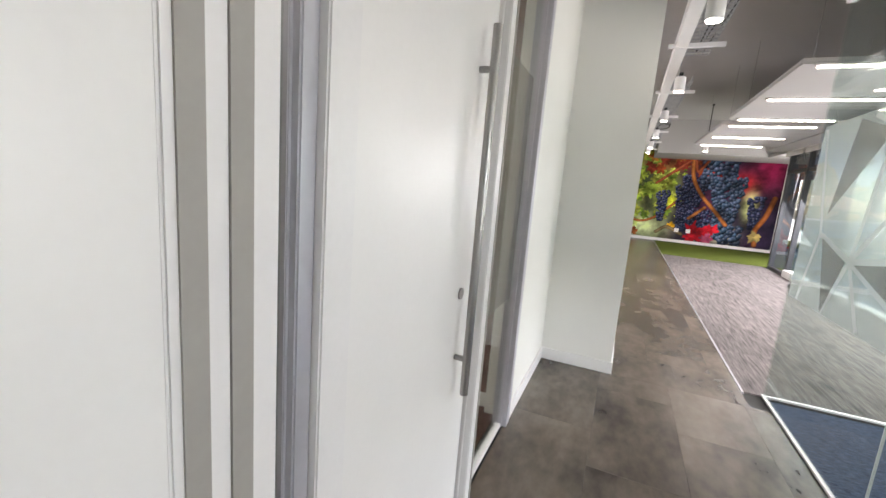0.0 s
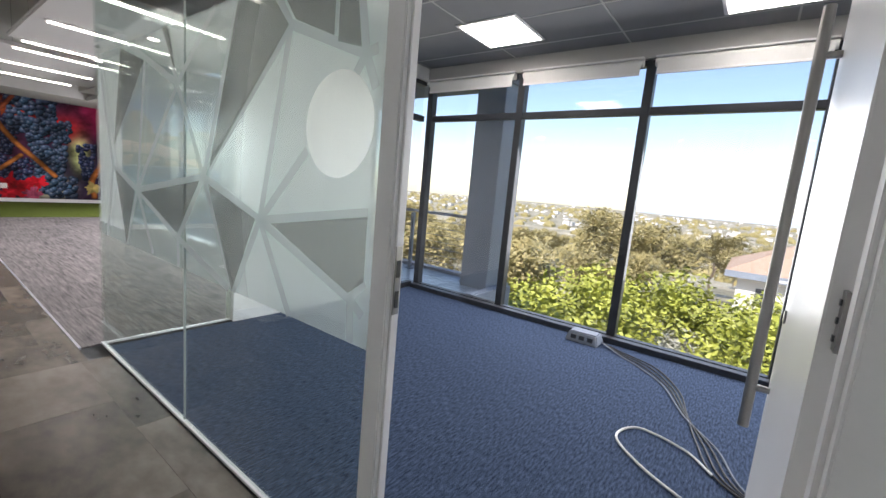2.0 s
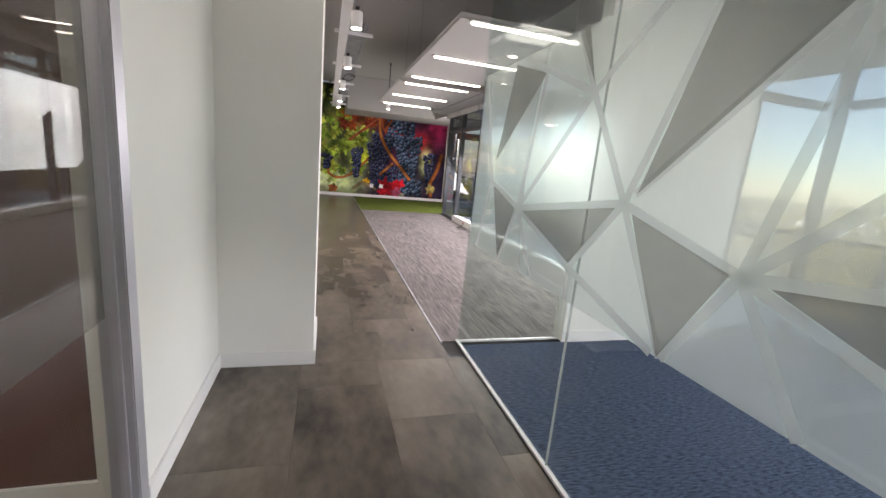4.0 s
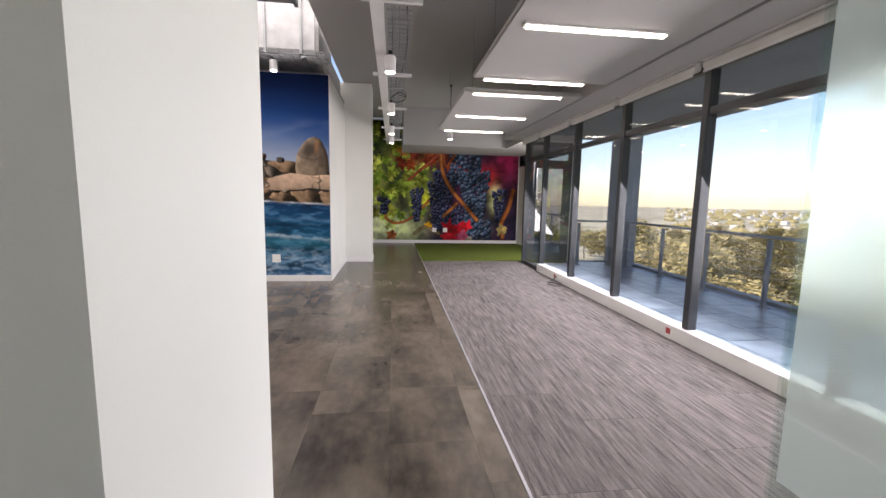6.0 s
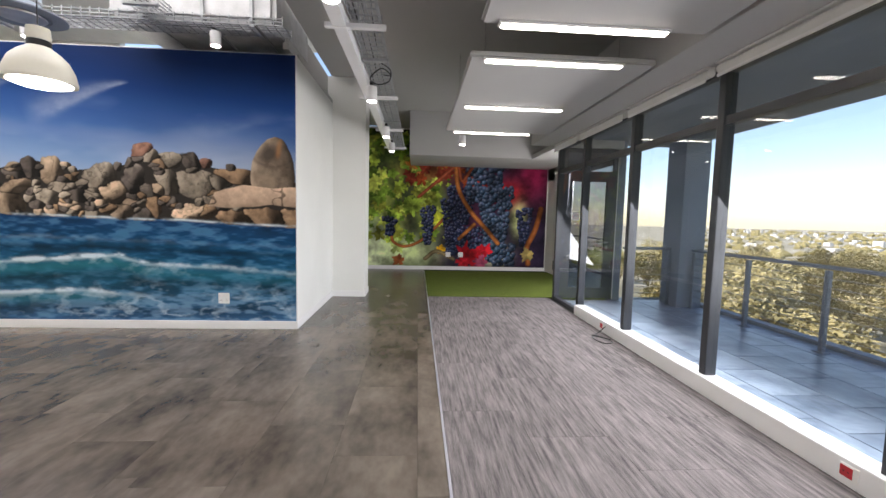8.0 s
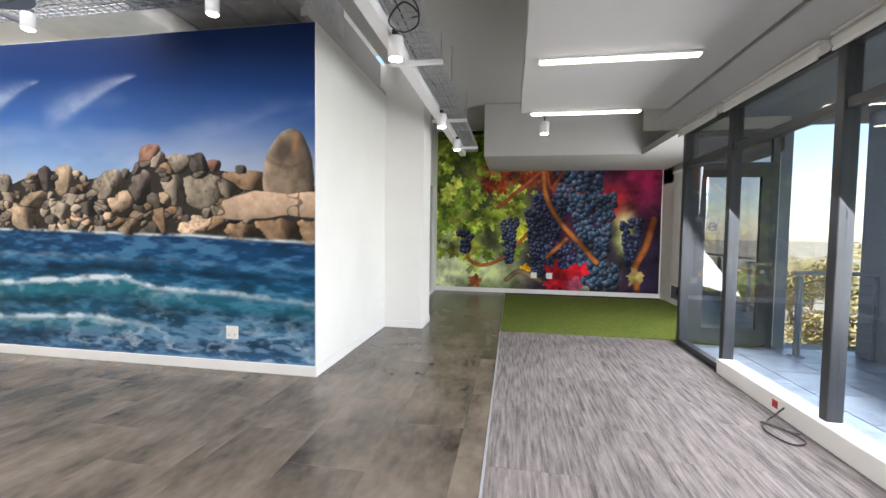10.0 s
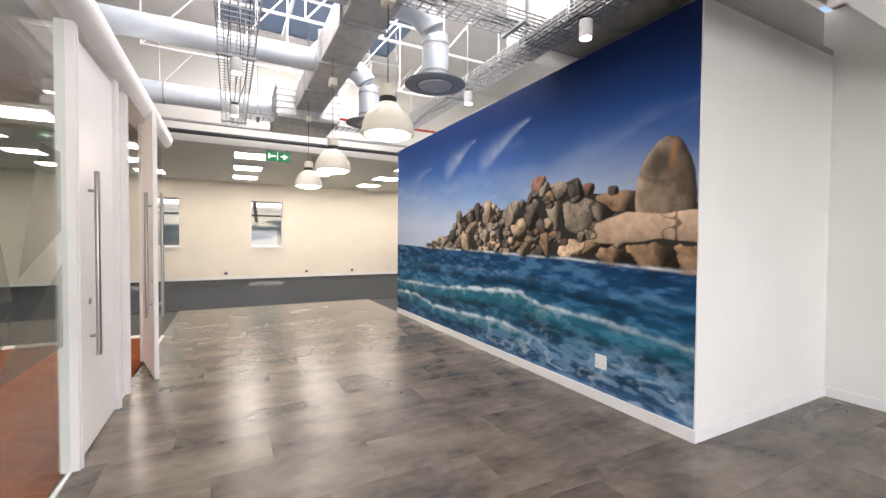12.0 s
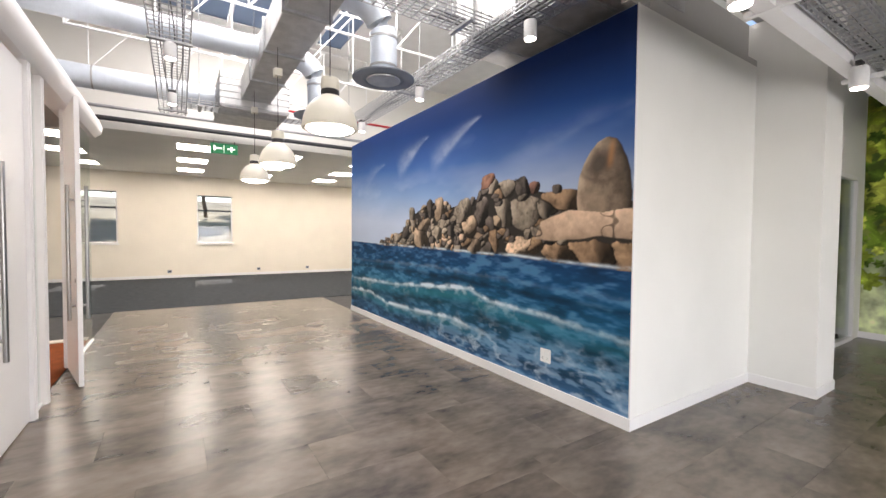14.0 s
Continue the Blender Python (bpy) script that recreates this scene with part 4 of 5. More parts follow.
for y in (-3.2, -0.4, 1.4):
    s = thing("wall_socket", (-16.584, y, 0.22), "dark power outlet low on the cream wall", "socket", "office wall outlets")
    boxpart("plate", (0, 0.012, -0.06, 0.06, -0.05, 0.05), CONC, s, "", 0.003)
    boxpart("face", (0.0122, 0.016, -0.03, 0.03, -0.02, 0.02), BLACK, s)
x = thing("exit_sign", (-9.8, -2.1, 3.34), "green emergency exit sign with white arrow and figure", "exit sign")
boxpart("body", (-0.015, 0.015, -0.26, 0.26, -0.11, 0.11), GREENSIGN, x)
for d in ((0.0155, 0.018, -0.19, -0.05, -0.015, 0.015), (0.0155, 0.018, -0.2, -0.17, -0.05, 0.05), (0.0155, 0.018, 0.06, 0.2, -0.012, 0.012), (0.0155, 0.018, 0.12, 0.15, -0.06, 0.05), (0.0155, 0.018, -0.012, -0.004, -0.09, 0.09)):
    boxpart("symbol", d, EXITW, x, "white symbol bar")
for y in (-0.2, 0.2):
    boxpart("hanger", (-0.004, 0.004, y - 0.004, y + 0.004, 0.11, 0.17), BLACK, x)
# meeting room floor power box and cables
f = thing("power_box", (3.3, -8.72, 0.0), "grey plastic power box on the blue carpet", "power box")
bm = bmesh.new()
vs = box(bm, -0.12, 0.10, -0.16, 0.16, 0.0, 0.10)
for q in vs:
    if q.co.z > 0.05:
        q.co.x *= 0.7
        q.co.y *= 0.82
bmesh.ops.bevel(bm, geom=bm.edges[:], offset=0.012, segments=2, affect="EDGES")
part("case", bm, CONC, f, "", True)
for y in (-0.08, 0.0, 0.08):
    boxpart("outlet", (-0.112, -0.098, y - 0.025, y + 0.025, 0.03, 0.07), DARK, f)
for k in range(4):
    bm = bmesh.new()
    o = 0.035 * k
    tube(bm, smooth_line([(3.3, -8.88, 0.03), (3.25 - o, -9.1, 0.008), (3.1 - o, -9.4 + o, 0.008), (2.75, -9.62 + o, 0.008), (2.45 - o, -9.7, 0.008), (2.05, -9.8 - o, 0.008), (1.7, -9.95 - o, 0.008), (1.5, -10.4, 0.008)], 6), 0.0055, 8)
    tagged(finish("floor_cable", bm, BLACK if k < 3 else CONC, None, True), "black cable trailing over the blue carpet" if k < 3 else "grey cable trailing over the blue carpet", "cable", "meeting room cables")
bm = bmesh.new()
tube(bm, smooth_line([(1.75, -9.9, 0.01), (1.9, -9.75, 0.01), (1.95, -9.5, 0.01), (1.75, -9.42, 0.01), (1.55, -9.6, 0.01), (1.4, -9.85, 0.01)], 6), 0.007, 8)
tagged(finish("floor_cable", bm, PLASTIC, None, True), "looped white cable end on the blue carpet", "cable")

# ---------- printed wall murals ----------
def value_noise(w, h, cells, seed, stretch=1.0):
    r = np.random.RandomState(seed)
    gx, gy = max(2, int(cells * stretch)), max(2, int(cells * h / w))
    g = r.rand(gy + 2, gx + 2)
    x, y = np.meshgrid(np.linspace(0, gx - 1e-3, w), np.linspace(0, gy - 1e-3, h))
    i, j = x.astype(int), y.astype(int)
    fx, fy = x - i, y - j
    fx, fy = fx * fx * (3 - 2 * fx), fy * fy * (3 - 2 * fy)
    return (g[j, i] * (1 - fx) + g[j, i + 1] * fx) * (1 - fy) + (g[j + 1, i] * (1 - fx) + g[j + 1, i + 1] * fx) * fy


def fbm(w, h, cells, seed, octaves=5, stretch=1.0):
    out, amp, tot = np.zeros((h, w)), 1.0, 0.0
    for k in range(octaves):
        out += amp * value_noise(w, h, cells * 2 ** k, seed + k, stretch)
        tot, amp = tot + amp, amp * 0.55
    return out / tot


def ramp(t, *stops):
    xs = [s[0] for s in stops]
    return np.stack([np.interp(t, xs, [s[1][c] for s in stops]) for c in range(3)], -1)


def lay(img, mask, color):
    img += mask[..., None] * (np.asarray(color) - img)


def mural_sheet(name, img, x0, x1, z0, z1, y, label):
    """A flat printed sheet facing -y; img has row 0 at the bottom, linear inks."""
    h, w = img.shape[:2]
    xs, zs = np.meshgrid(np.linspace(x0, x1, w), np.linspace(z0, z1, h))
    co = np.stack([xs, np.full_like(xs, y), zs], -1).reshape(-1, 3)
    i = np.arange(h * w).reshape(h, w)
    q = np.stack([i[:-1, :-1], i[:-1, 1:], i[1:, 1:], i[1:, :-1]], -1).reshape(-1, 4)
    me = bpy.data.meshes.new(name)
    me.from_pydata(co.tolist(), [], q.tolist())
    a = me.color_attributes.new("ink", "FLOAT_COLOR", "POINT")
    a.data.foreach_set("color", np.concatenate([np.clip(img, 0, 1).reshape(-1, 3), np.ones((h * w, 1))], 1).astype(np.float32).ravel())
    me.materials.append(PRINT)
    return tagged(new(name, me), label, "mural")


def sea_picture(w, h):
    X, Z = np.meshgrid(np.linspace(-7.785, -1.685, w), np.linspace(0.1, 3.295, h))
    u = (X + 7.785) / 6.1
    # sky: deep blue above, pale and hazy low down and away from the boulder
    s = np.clip((Z - 1.4) / 1.9, 0, 1)
    t = np.clip(s * 1.1 - 0.22 * (1 - u) + 0.10 * (u - 0.5), 0, 1)
    img = ramp(t, (0, (0.40, 0.46, 0.56)), (0.28, (0.19, 0.285, 0.45)), (0.52, (0.04, 0.115, 0.30)), (0.8, (0.008, 0.045, 0.17)), (1, (0.004, 0.022, 0.09)))
    c = fbm(w, h, 6, 11, 6, 1.0)
    fine = fbm(w, h, 26, 17, 5, 0.6)
    # banks of thin cloud lying over the horizon
    bank = fbm(w, h, 4, 31, 6, 0.35)
    low_sky = np.exp(-((Z - 2.12 + 0.06 * (X + 5.5)) / 0.30) ** 2) * np.clip(1.15 - 0.6 * u, 0, 1)
    lay(img, 0.85 * low_sky * np.clip((bank - 0.36) * 4.0, 0, 1), (0.58, 0.60, 0.65))
    lay(img, 0.4 * np.exp(-((Z - 2.6) / 0.3) ** 2) * np.clip((bank - 0.48) * 5, 0, 1), (0.36, 0.43, 0.56))
    img *= (0.78 + 0.44 * fbm(w, h, 5, 37, 5, 0.4))[..., None]
    # feathered streaks: lower end, upper end, width
    for x0, z0, x1, z1, wd, k in ((-5.5, 2.62, -4.78, 2.93, 0.12, 0.5), (-4.45, 2.58, -3.6, 2.92, 0.11, 0.42), (-2.9, 2.36, -1.5, 2.62, 0.13, 0.09), (-6.9, 2.5, -6.2, 2.75, 0.10, 0.2)):
        L = math.hypot(x1 - x0, z1 - z0)
        ux, uz = (x1 - x0) / L, (z1 - z0) / L
        a = ((X - x0) * ux + (Z - z0) * uz) / L
        b = -(X - x0) * uz + (Z - z0) * ux + 0.10 * (c - 0.5) + 0.16 * (np.clip(a, 0, 1) - 0.5) ** 2
        wide = wd * np.clip(1.15 - a, 0.05, 1.5)
        along = np.clip((a + 0.35) * 2.2, 0, 1) * np.clip((1.02 - a) * 9, 0, 1)
        lay(img, k * along * np.where(b < 0, np.exp(-(b / (0.55 * wide)) ** 2), np.exp(-(b / (1.25 * wide)) ** 2)) * np.clip(1.9 * fine - 0.25, 0, 1.2), (0.58, 0.62, 0.70))
    # sea: dark towards the horizon, green in the faces of the waves
    line = np.interp(X, (-7.79, -6.3, -4.3, -3.1, -1.68), (1.40, 1.37, 1.34, 1.32, 1.28))
    d = np.clip((line - Z) / 1.25, 0, 1)
    chop = fbm(w, h, 110, 51, 3, 0.30)
    ripple = fbm(w, h, 34, 57, 5, 0.26)
    swell = fbm(w, h, 5, 71, 4, 0.3)
    fn = fbm(w, h, 60, 91, 5, 0.6)
    water = ramp(np.clip(d + 0.3 * (swell - 0.5), 0, 1), (0, (0.008, 0.045, 0.12)), (0.25, (0.008, 0.075, 0.17)), (0.55, (0.018, 0.12, 0.20)), (1, (0.05, 0.13, 0.25)))
    water *= (0.5 + 0.65 * np.clip((chop - 0.34) * 2.8, 0, 1) + 0.5 * np.clip((ripple - 0.32) * 2.4, 0, 1))[..., None]
    lay(water, np.clip((0.35 * ripple + 0.65 * chop - 0.5) * 2.4, 0, 0.4), (0.12, 0.26, 0.36))

    def wave(xs, zs, strength, drop):
        crest = np.interp(X, xs, zs) + 0.035 * (swell - 0.5) + 0.025 * (fn - 0.5)
        k = np.interp(X, xs, strength)
        e = Z - crest
        lay(water, np.clip(k, 0, 1) * 0.75 * np.exp(-((e + 0.5 * drop) / (0.42 * drop)) ** 2), (0.025, 0.17, 0.20))
        water[:] = water * (1 - 0.4 * np.exp(-((e + 1.15 * drop) / (0.3 * drop)) ** 2))[..., None]
        spray = np.where(e > 0, np.exp(-(e / 0.022) ** 2), np.exp(-np.abs(e) / (0.42 * drop)))
        lace = np.clip((fn - 0.42 - 0.5 * np.clip(-e / drop, 0, 1) * 0.35) * 5.5, 0, 1)
        edge = np.exp(-((e + 0.015) / 0.022) ** 2)
        lay(water, np.clip(k * (0.85 * spray * lace + 0.6 * edge), 0, 0.92), (0.60, 0.68, 0.72))

    wave((-7.8, -7.3, -5.8, -4.8, -3.8, -3.45, -2.5, -1.68), (0.70, 0.70, 0.74, 0.83, 0.90, 0.80, 0.77, 0.70), (0.25, 0.7, 0.55, 0.85, 1.0, 0.75, 0.4, 0.3), 0.20)
    wave((-7.8, -7.3, -6.8, -6.1, -5.2, -4.2, -3.4, -1.68), (0.47, 0.50, 0.50, 0.40, 0.42, 0.48, 0.40, 0.45), (0.5, 0.9, 0.7, 0.75, 0.6, 0.8, 0.1, 0.0), 0.17)
    wave((-7.8, -4.5, -2.6, -1.68), (1.06, 1.10, 1.05, 1.03), (0.05, 0.12, 0.05, 0.08), 0.10)
    # lacy foam over the near water
    near = np.clip((0.62 - Z) / 0.35, 0, 1) * np.clip((X + 5.6) / 2.2, 0, 1)
    veins = 1 - np.abs(fbm(w, h, 34, 131, 5, 0.5) - 0.5) * 12
    lay(water, 0.75 * near * np.clip(veins, 0, 1) * np.clip(fn * 3.2 - 1.0, 0, 1), (0.46, 0.55, 0.64))
    lay(water, 0.4 * near * np.clip((chop - 0.47) * 6, 0, 1), (0.26, 0.38, 0.52))
    img[Z < line] = water[Z < line]

    # granite headland: packed boulders, each cell a rounded block with dark gaps between
    grain = fbm(w, h, 90, 151, 4)
    blotch = fbm(w, h, 18, 171, 4)
    rng = np.random.RandomState(5)
    rx = (-6.45, -6.29, -5.93, -5.53, -5.23, -4.89, -4.65, -4.37, -4.21, -3.89, -3.59, -3.54, -3.30, -3.21, -2.94, -2.85, -2.52, -2.28, -1.6)
    rz = (1.36, 1.40, 1.53, 1.64, 1.86, 1.98, 2.02, 2.01, 1.93, 1.96, 2.02, 2.17, 2.17, 2.10, 2.12, 2.04, 1.98, 1.93, 1.84)
    tan, grey, dark, red, sand, brown = (0.36, 0.27, 0.19), (0.25, 0.21, 0.165), (0.12, 0.10, 0.085), (0.22, 0.12, 0.085), (0.50, 0.37, 0.26), (0.27, 0.18, 0.11)
    # centre, half width, half height, colour
    rocks = [(-3.95, 1.80, 0.21, 0.17, grey), (-3.79, 1.64, 0.19, 0.13, tan), (-3.57, 1.77, 0.13, 0.19, dark), (-2.86, 1.77, 0.25, 0.17, grey), (-3.17, 1.77, 0.13, 0.16, grey), (-2.60, 1.78, 0.18, 0.12, grey), (-4.49, 1.88, 0.14, 0.16, tan),
             (-4.72, 1.90, 0.10, 0.14, dark), (-4.9, 1.66, 0.2, 0.11, tan), (-5.25, 1.84, 0.09, 0.12, grey), (-5.0, 1.5, 0.24, 0.16, tan), (-5.72, 1.46, 0.16, 0.09, grey), (-5.45, 1.56, 0.15, 0.13, dark), (-3.44, 2.11, 0.14, 0.10, red), (-3.36, 2.06, 0.11, 0.08, grey),
             (-3.15, 2.03, 0.13, 0.10, grey), (-2.92, 2.04, 0.11, 0.11, dark), (-2.74, 2.01, 0.07, 0.06, red), (-2.45, 1.96, 0.06, 0.05, dark), (-3.35, 1.51, 0.09, 0.17, brown), (-3.69, 1.44, 0.15, 0.12, tan), (-4.5, 1.54, 0.14, 0.12, grey), (-4.2, 1.6, 0.12, 0.11, dark),
             (-2.40, 1.86, 0.26, 0.10, brown),
             (-2.92, 1.42, 0.17, 0.12, sand), (-2.72, 1.44, 0.12, 0.10, brown), (-2.43, 1.38, 0.19, 0.09, brown), (-2.04, 1.39, 0.25, 0.11, brown), (-1.74, 1.37, 0.16, 0.12, brown)]
    for k in range(330):
        x = rng.uniform(-6.35, -2.35)
        top = np.interp(x, rx, rz) - 0.045
        z = rng.uniform(1.36, max(top, 1.40))
        size = rng.uniform(0.035, 0.085) * (0.7 + 0.12 * (x + 6.3))
        inside = min(math.hypot((x - q[0]) / q[2], (z - q[1]) / q[3]) for q in rocks[:29])
        if inside > 0.95:
            rocks.append((x, z, size * rng.uniform(0.9, 1.9), size * rng.uniform(0.7, 1.25), (tan, grey, dark, grey, brown, dark)[rng.randint(6)]))
    f1, f2 = np.full((h, w), 9.0), np.full((h, w), 9.0)
    lit = np.zeros((h, w))
    tone = np.zeros((h, w, 3))
    for x, z, a, b, col in rocks:
        i0, i1 = np.searchsorted(X[0], [x - 2 * a, x + 2 * a])
        j0, j1 = np.searchsorted(Z[:, 0], [z - 2 * b, z + 2 * b])
        cut = (slice(j0, j1), slice(i0, i1))
        wob = 0.75 * (blotch[cut] - 0.5) + 0.35 * (grain[cut] - 0.5)
        p, q = (X[cut] - x) / a + wob, (Z[cut] - z) / b - wob
        tilt = rng.uniform(-0.8, 0.6)
        p, q = p + tilt * q, q - 0.3 * tilt * p
        e = (np.abs(p) ** 3 + np.abs(q) ** 3) ** (1 / 3)
        near_ = e < f1[cut]
        f2[cut] = np.where(near_, f1[cut], np.minimum(f2[cut], e))
        f1[cut] = np.where(near_, e, f1[cut])
        # a broad lit face and a shaded one, with an edge between
        fold = rng.uniform(-0.1, 0.6)
        face = 0.54 + 0.44 * np.tanh((fold - p + 0.35 * q) * 6) + 0.30 * q - 0.10 * p
        lit[cut] = np.where(near_, face, lit[cut])
        tone[cut] = np.where(near_[..., None], col, tone[cut])
    mask = np.clip((1.04 - f1) * 14, 0, 1) * (Z > line - 0.02 + 0.05 * (blotch - 0.5))
    under = (Z < np.interp(X, rx, rz) - 0.05) & (Z > line) & (X > -6.4)
    img[under] = (0.035, 0.03, 0.026)
    gap = np.clip((f2 - f1) / 0.16, 0, 1) * np.clip((1.1 - f1) / 0.16, 0.25, 1)
    seam = np.clip(np.abs(fbm(w, h, 14, 191, 5) - 0.5) / 0.006, 0.6, 1)
    shade = np.clip(lit, 0.10, 1.25) * (0.18 + 0.82 * gap) * (0.2 + 1.6 * grain) * (0.3 + 1.4 * blotch) * seam
    img += mask[..., None] * (np.clip(tone * shade[..., None] * 1.15, 0, 1) - img)
    # the broad bare slab at its foot, with a few open cracks
    over = np.interp(X, (-2.72, -2.64, -2.31, -1.68), (1.50, 1.68, 1.765, 1.755)) + 0.05 * (blotch - 0.5)
    base = np.interp(X, (-2.72, -2.45, -2.2, -1.95, -1.68), (1.50, 1.475, 1.50, 1.53, 1.50)) + 0.05 * (blotch - 0.5)
    slab = np.clip((over - Z) / 0.012, 0, 1) * np.clip((Z - base) / 0.012, 0, 1) * (X > -2.72)
    crack = np.clip(np.abs(fbm(w, h, 9, 291, 4, 0.7) - 0.5) / 0.008, 0.35, 1)
    bare = np.asarray((0.60, 0.44, 0.32)) * ((0.55 + 0.5 * (Z - base) / np.maximum(over - base, 0.02)) * crack * (0.35 + 0.7 * grain + 0.6 * blotch))[..., None]
    img += slab[..., None] * (np.clip(bare, 0, 1) - img)
    # the great standing boulder: broad foot, narrow leaning crown
    half = np.interp(Z, (1.70, 1.78, 1.87, 2.04, 2.15, 2.25, 2.31, 2.345), (0.24, 0.265, 0.272, 0.25, 0.21, 0.15, 0.095, 0.0))
    mid = np.interp(Z, (1.7, 2.0, 2.2, 2.34), (-1.955, -1.955, -1.945, -1.92))
    p = (X - mid) / np.maximum(half, 1e-3) + 0.06 * (blotch - 0.5)
    m = np.clip((1 - np.abs(p)) * half / 0.012, 0, 1) * (Z > 1.725 + 0.03 * np.abs(p)) * (Z < 2.34)
    body = np.clip(0.62 - 0.42 * p ** 3 - 0.16 * p, 0.08, 1.1) * (0.5 + 1.0 * grain)
    stone = np.asarray((0.34, 0.26, 0.19)) * body[..., None]
    hollow = np.clip(1.6 - np.hypot((X + 2.0 - 0.35 * (Z - 2.12)) / 0.15, (Z - 2.13) / 0.13) * 1.3 + 0.5 * (blotch - 0.5), 0, 1)
    lay(stone, 0.9 * hollow, (0.075, 0.06, 0.05))
    lay(stone, 0.7 * np.exp(-((X + 1.885 - 0.12 * (Z - 2.2)) / 0.03) ** 2 - ((Z - 2.2) / 0.11) ** 4), (0.34, 0.17, 0.07))
    lay(stone, 0.35 * np.exp(-((Z - 1.985 - 0.1 * p * p) / 0.018) ** 2), (0.07, 0.055, 0.045))
    img += m[..., None] * (stone - img)
    # surf along the foot of the rocks
    surf = np.exp(-((Z - line - 0.03 * (blotch - 0.5)) / 0.014) ** 2) * np.clip((X + 6.7) * 2, 0, 1) * np.clip(fn * 3 - 0.95, 0, 1)
    lay(img, 0.85 * surf, (0.60, 0.66, 0.70))
    return 1.18 * np.clip(img, 0, 1) ** 1.12


def grape_picture(w, h):
    x0, x1, z0, z1 = -1.62, 3.24, 0.1, 3.7
    X, Z = np.meshgrid(np.linspace(x0, x1, w), np.linspace(z0, z1, h))
    rng = np.random.RandomState(9)
    n1, n2, n3 = fbm(w, h, 5, 211, 4), fbm(w, h, 11, 231, 5), fbm(w, h, 30, 251, 4)
    left = np.clip((0.6 - X) / 2.2, 0, 1)
    img = ramp(np.clip(n2 * 1.5 - 0.25, 0, 1), (0, (0.010, 0.018, 0.006)), (0.5, (0.05, 0.08, 0.012)), (1, (0.26, 0.30, 0.05)))
    dark = ramp(n1, (0, (0.006, 0.005, 0.012)), (0.6, (0.02, 0.012, 0.03)), (1, (0.07, 0.012, 0.03)))
    img = img * left[..., None] + dark * (1 - left)[..., None]

    def soft(x, z, a, b, color, k=0.9, p=2):
        lay(img, k * np.exp(-(((X - x) / a) ** 2 + ((Z - z) / b) ** 2) ** (p / 2)), color)
    soft(-1.4, 0.4, 0.5, 0.7, (0.55, 0.60, 0.38))
    soft(-0.6, 0.45, 0.7, 0.35, (0.50, 0.58, 0.28), 0.8)
    soft(2.5, 1.45, 0.16, 0.4, (0.52, 0.55, 0.22), 0.9)
    soft(1.9, 0.4, 0.3, 0.25, (0.58, 0.56, 0.36), 0.9)
    soft(0.1, 1.7, 0.3, 0.6, (0.30, 0.38, 0.05), 0.8)
    soft(2.9, 2.6, 0.6, 0.7, (0.14, 0.006, 0.03), 0.95)
    soft(2.2, 2.1, 0.35, 0.3, (0.40, 0.012, 0.012), 0.9)
    soft(0.2, 2.6, 0.8, 0.25, (0.20, 0.05, 0.015), 0.7)

    def leaf(x, z, r, color, rot):
        dx, dz = X - x, Z - z
        box_ = (np.abs(dx) < 1.3 * r) & (np.abs(dz) < 1.3 * r)
        if not box_.any():
            return
        a = np.arctan2(dz, dx) + rot
        rad = r * (0.72 + 0.15 * np.cos(5 * a) + 0.08 * np.cos(11 * a + 1)) * (0.55 + 0.9 * n3)
        e = np.hypot(dx, dz)
        m = np.clip((rad - e) / (0.05 * r), 0, 1) * box_
        shade = 0.55 + 0.75 * n2 + 0.3 * np.cos(a * 2 + rot)
        vein = 1 + 0.5 * np.exp(-(np.abs(np.sin(2.5 * a)) / 0.10) ** 2)
        img[:] = img + m[..., None] * (np.asarray(color) * (shade * vein)[..., None] - img)
    greens = ((0.10, 0.16, 0.018), (0.20, 0.26, 0.03), (0.055, 0.095, 0.012), (0.32, 0.36, 0.06), (0.14, 0.15, 0.02))
    for k in range(170):
        x, z = -1.7 + 2.3 * rng.rand() ** 1.25, rng.uniform(0.8, 3.6)
        leaf(x, z, rng.uniform(0.07, 0.24), greens[rng.randint(5)], rng.uniform(0, 6.3))
    for k in range(16):
        leaf(rng.uniform(-0.6, 1.4), rng.uniform(2.3, 3.0), rng.uniform(0.1, 0.22), ((0.20, 0.035, 0.01), (0.28, 0.10, 0.02), (0.13, 0.02, 0.01))[rng.randint(3)], rng.uniform(0, 6.3))
    for x, z, r, c in ((-0.35, 1.7, 0.3, (0.24, 0.33, 0.04)), (0.35, 1.35, 0.28, (0.36, 0.38, 0.03)), (-0.75, 0.62, 0.26, (0.30, 0.36, 0.10)), (-0.7, 0.25, 0.2, (0.24, 0.07, 0.02)), (0.42, 0.55, 0.16, (0.55, 0.28, 0.01)), (2.05, 2.05, 0.3, (0.38, 0.012, 0.01)), (1.55, 2.25, 0.25, (0.32, 0.02, 0.008))):
        leaf(x, z, r, c, rng.uniform(0, 6))

    def vine(pts, r, color=(0.22, 0.065, 0.018)):
        line = np.array([tuple(p) for p in smooth_line([(a, 0, b) for a, b in pts], 24)])[:, (0, 2)]
        best = np.full_like(X, 9.0)
        for a, b in line:
            best = np.minimum(best, (X - a) ** 2 + (Z - b) ** 2)
        e = np.sqrt(best) / r
        m = np.clip((1.0 - e) * 5, 0, 1)
        img[:] = img + m[..., None] * (np.asarray(color) * ((1.25 - 0.9 * e) * (0.6 + 0.9 * n3))[..., None] - img)

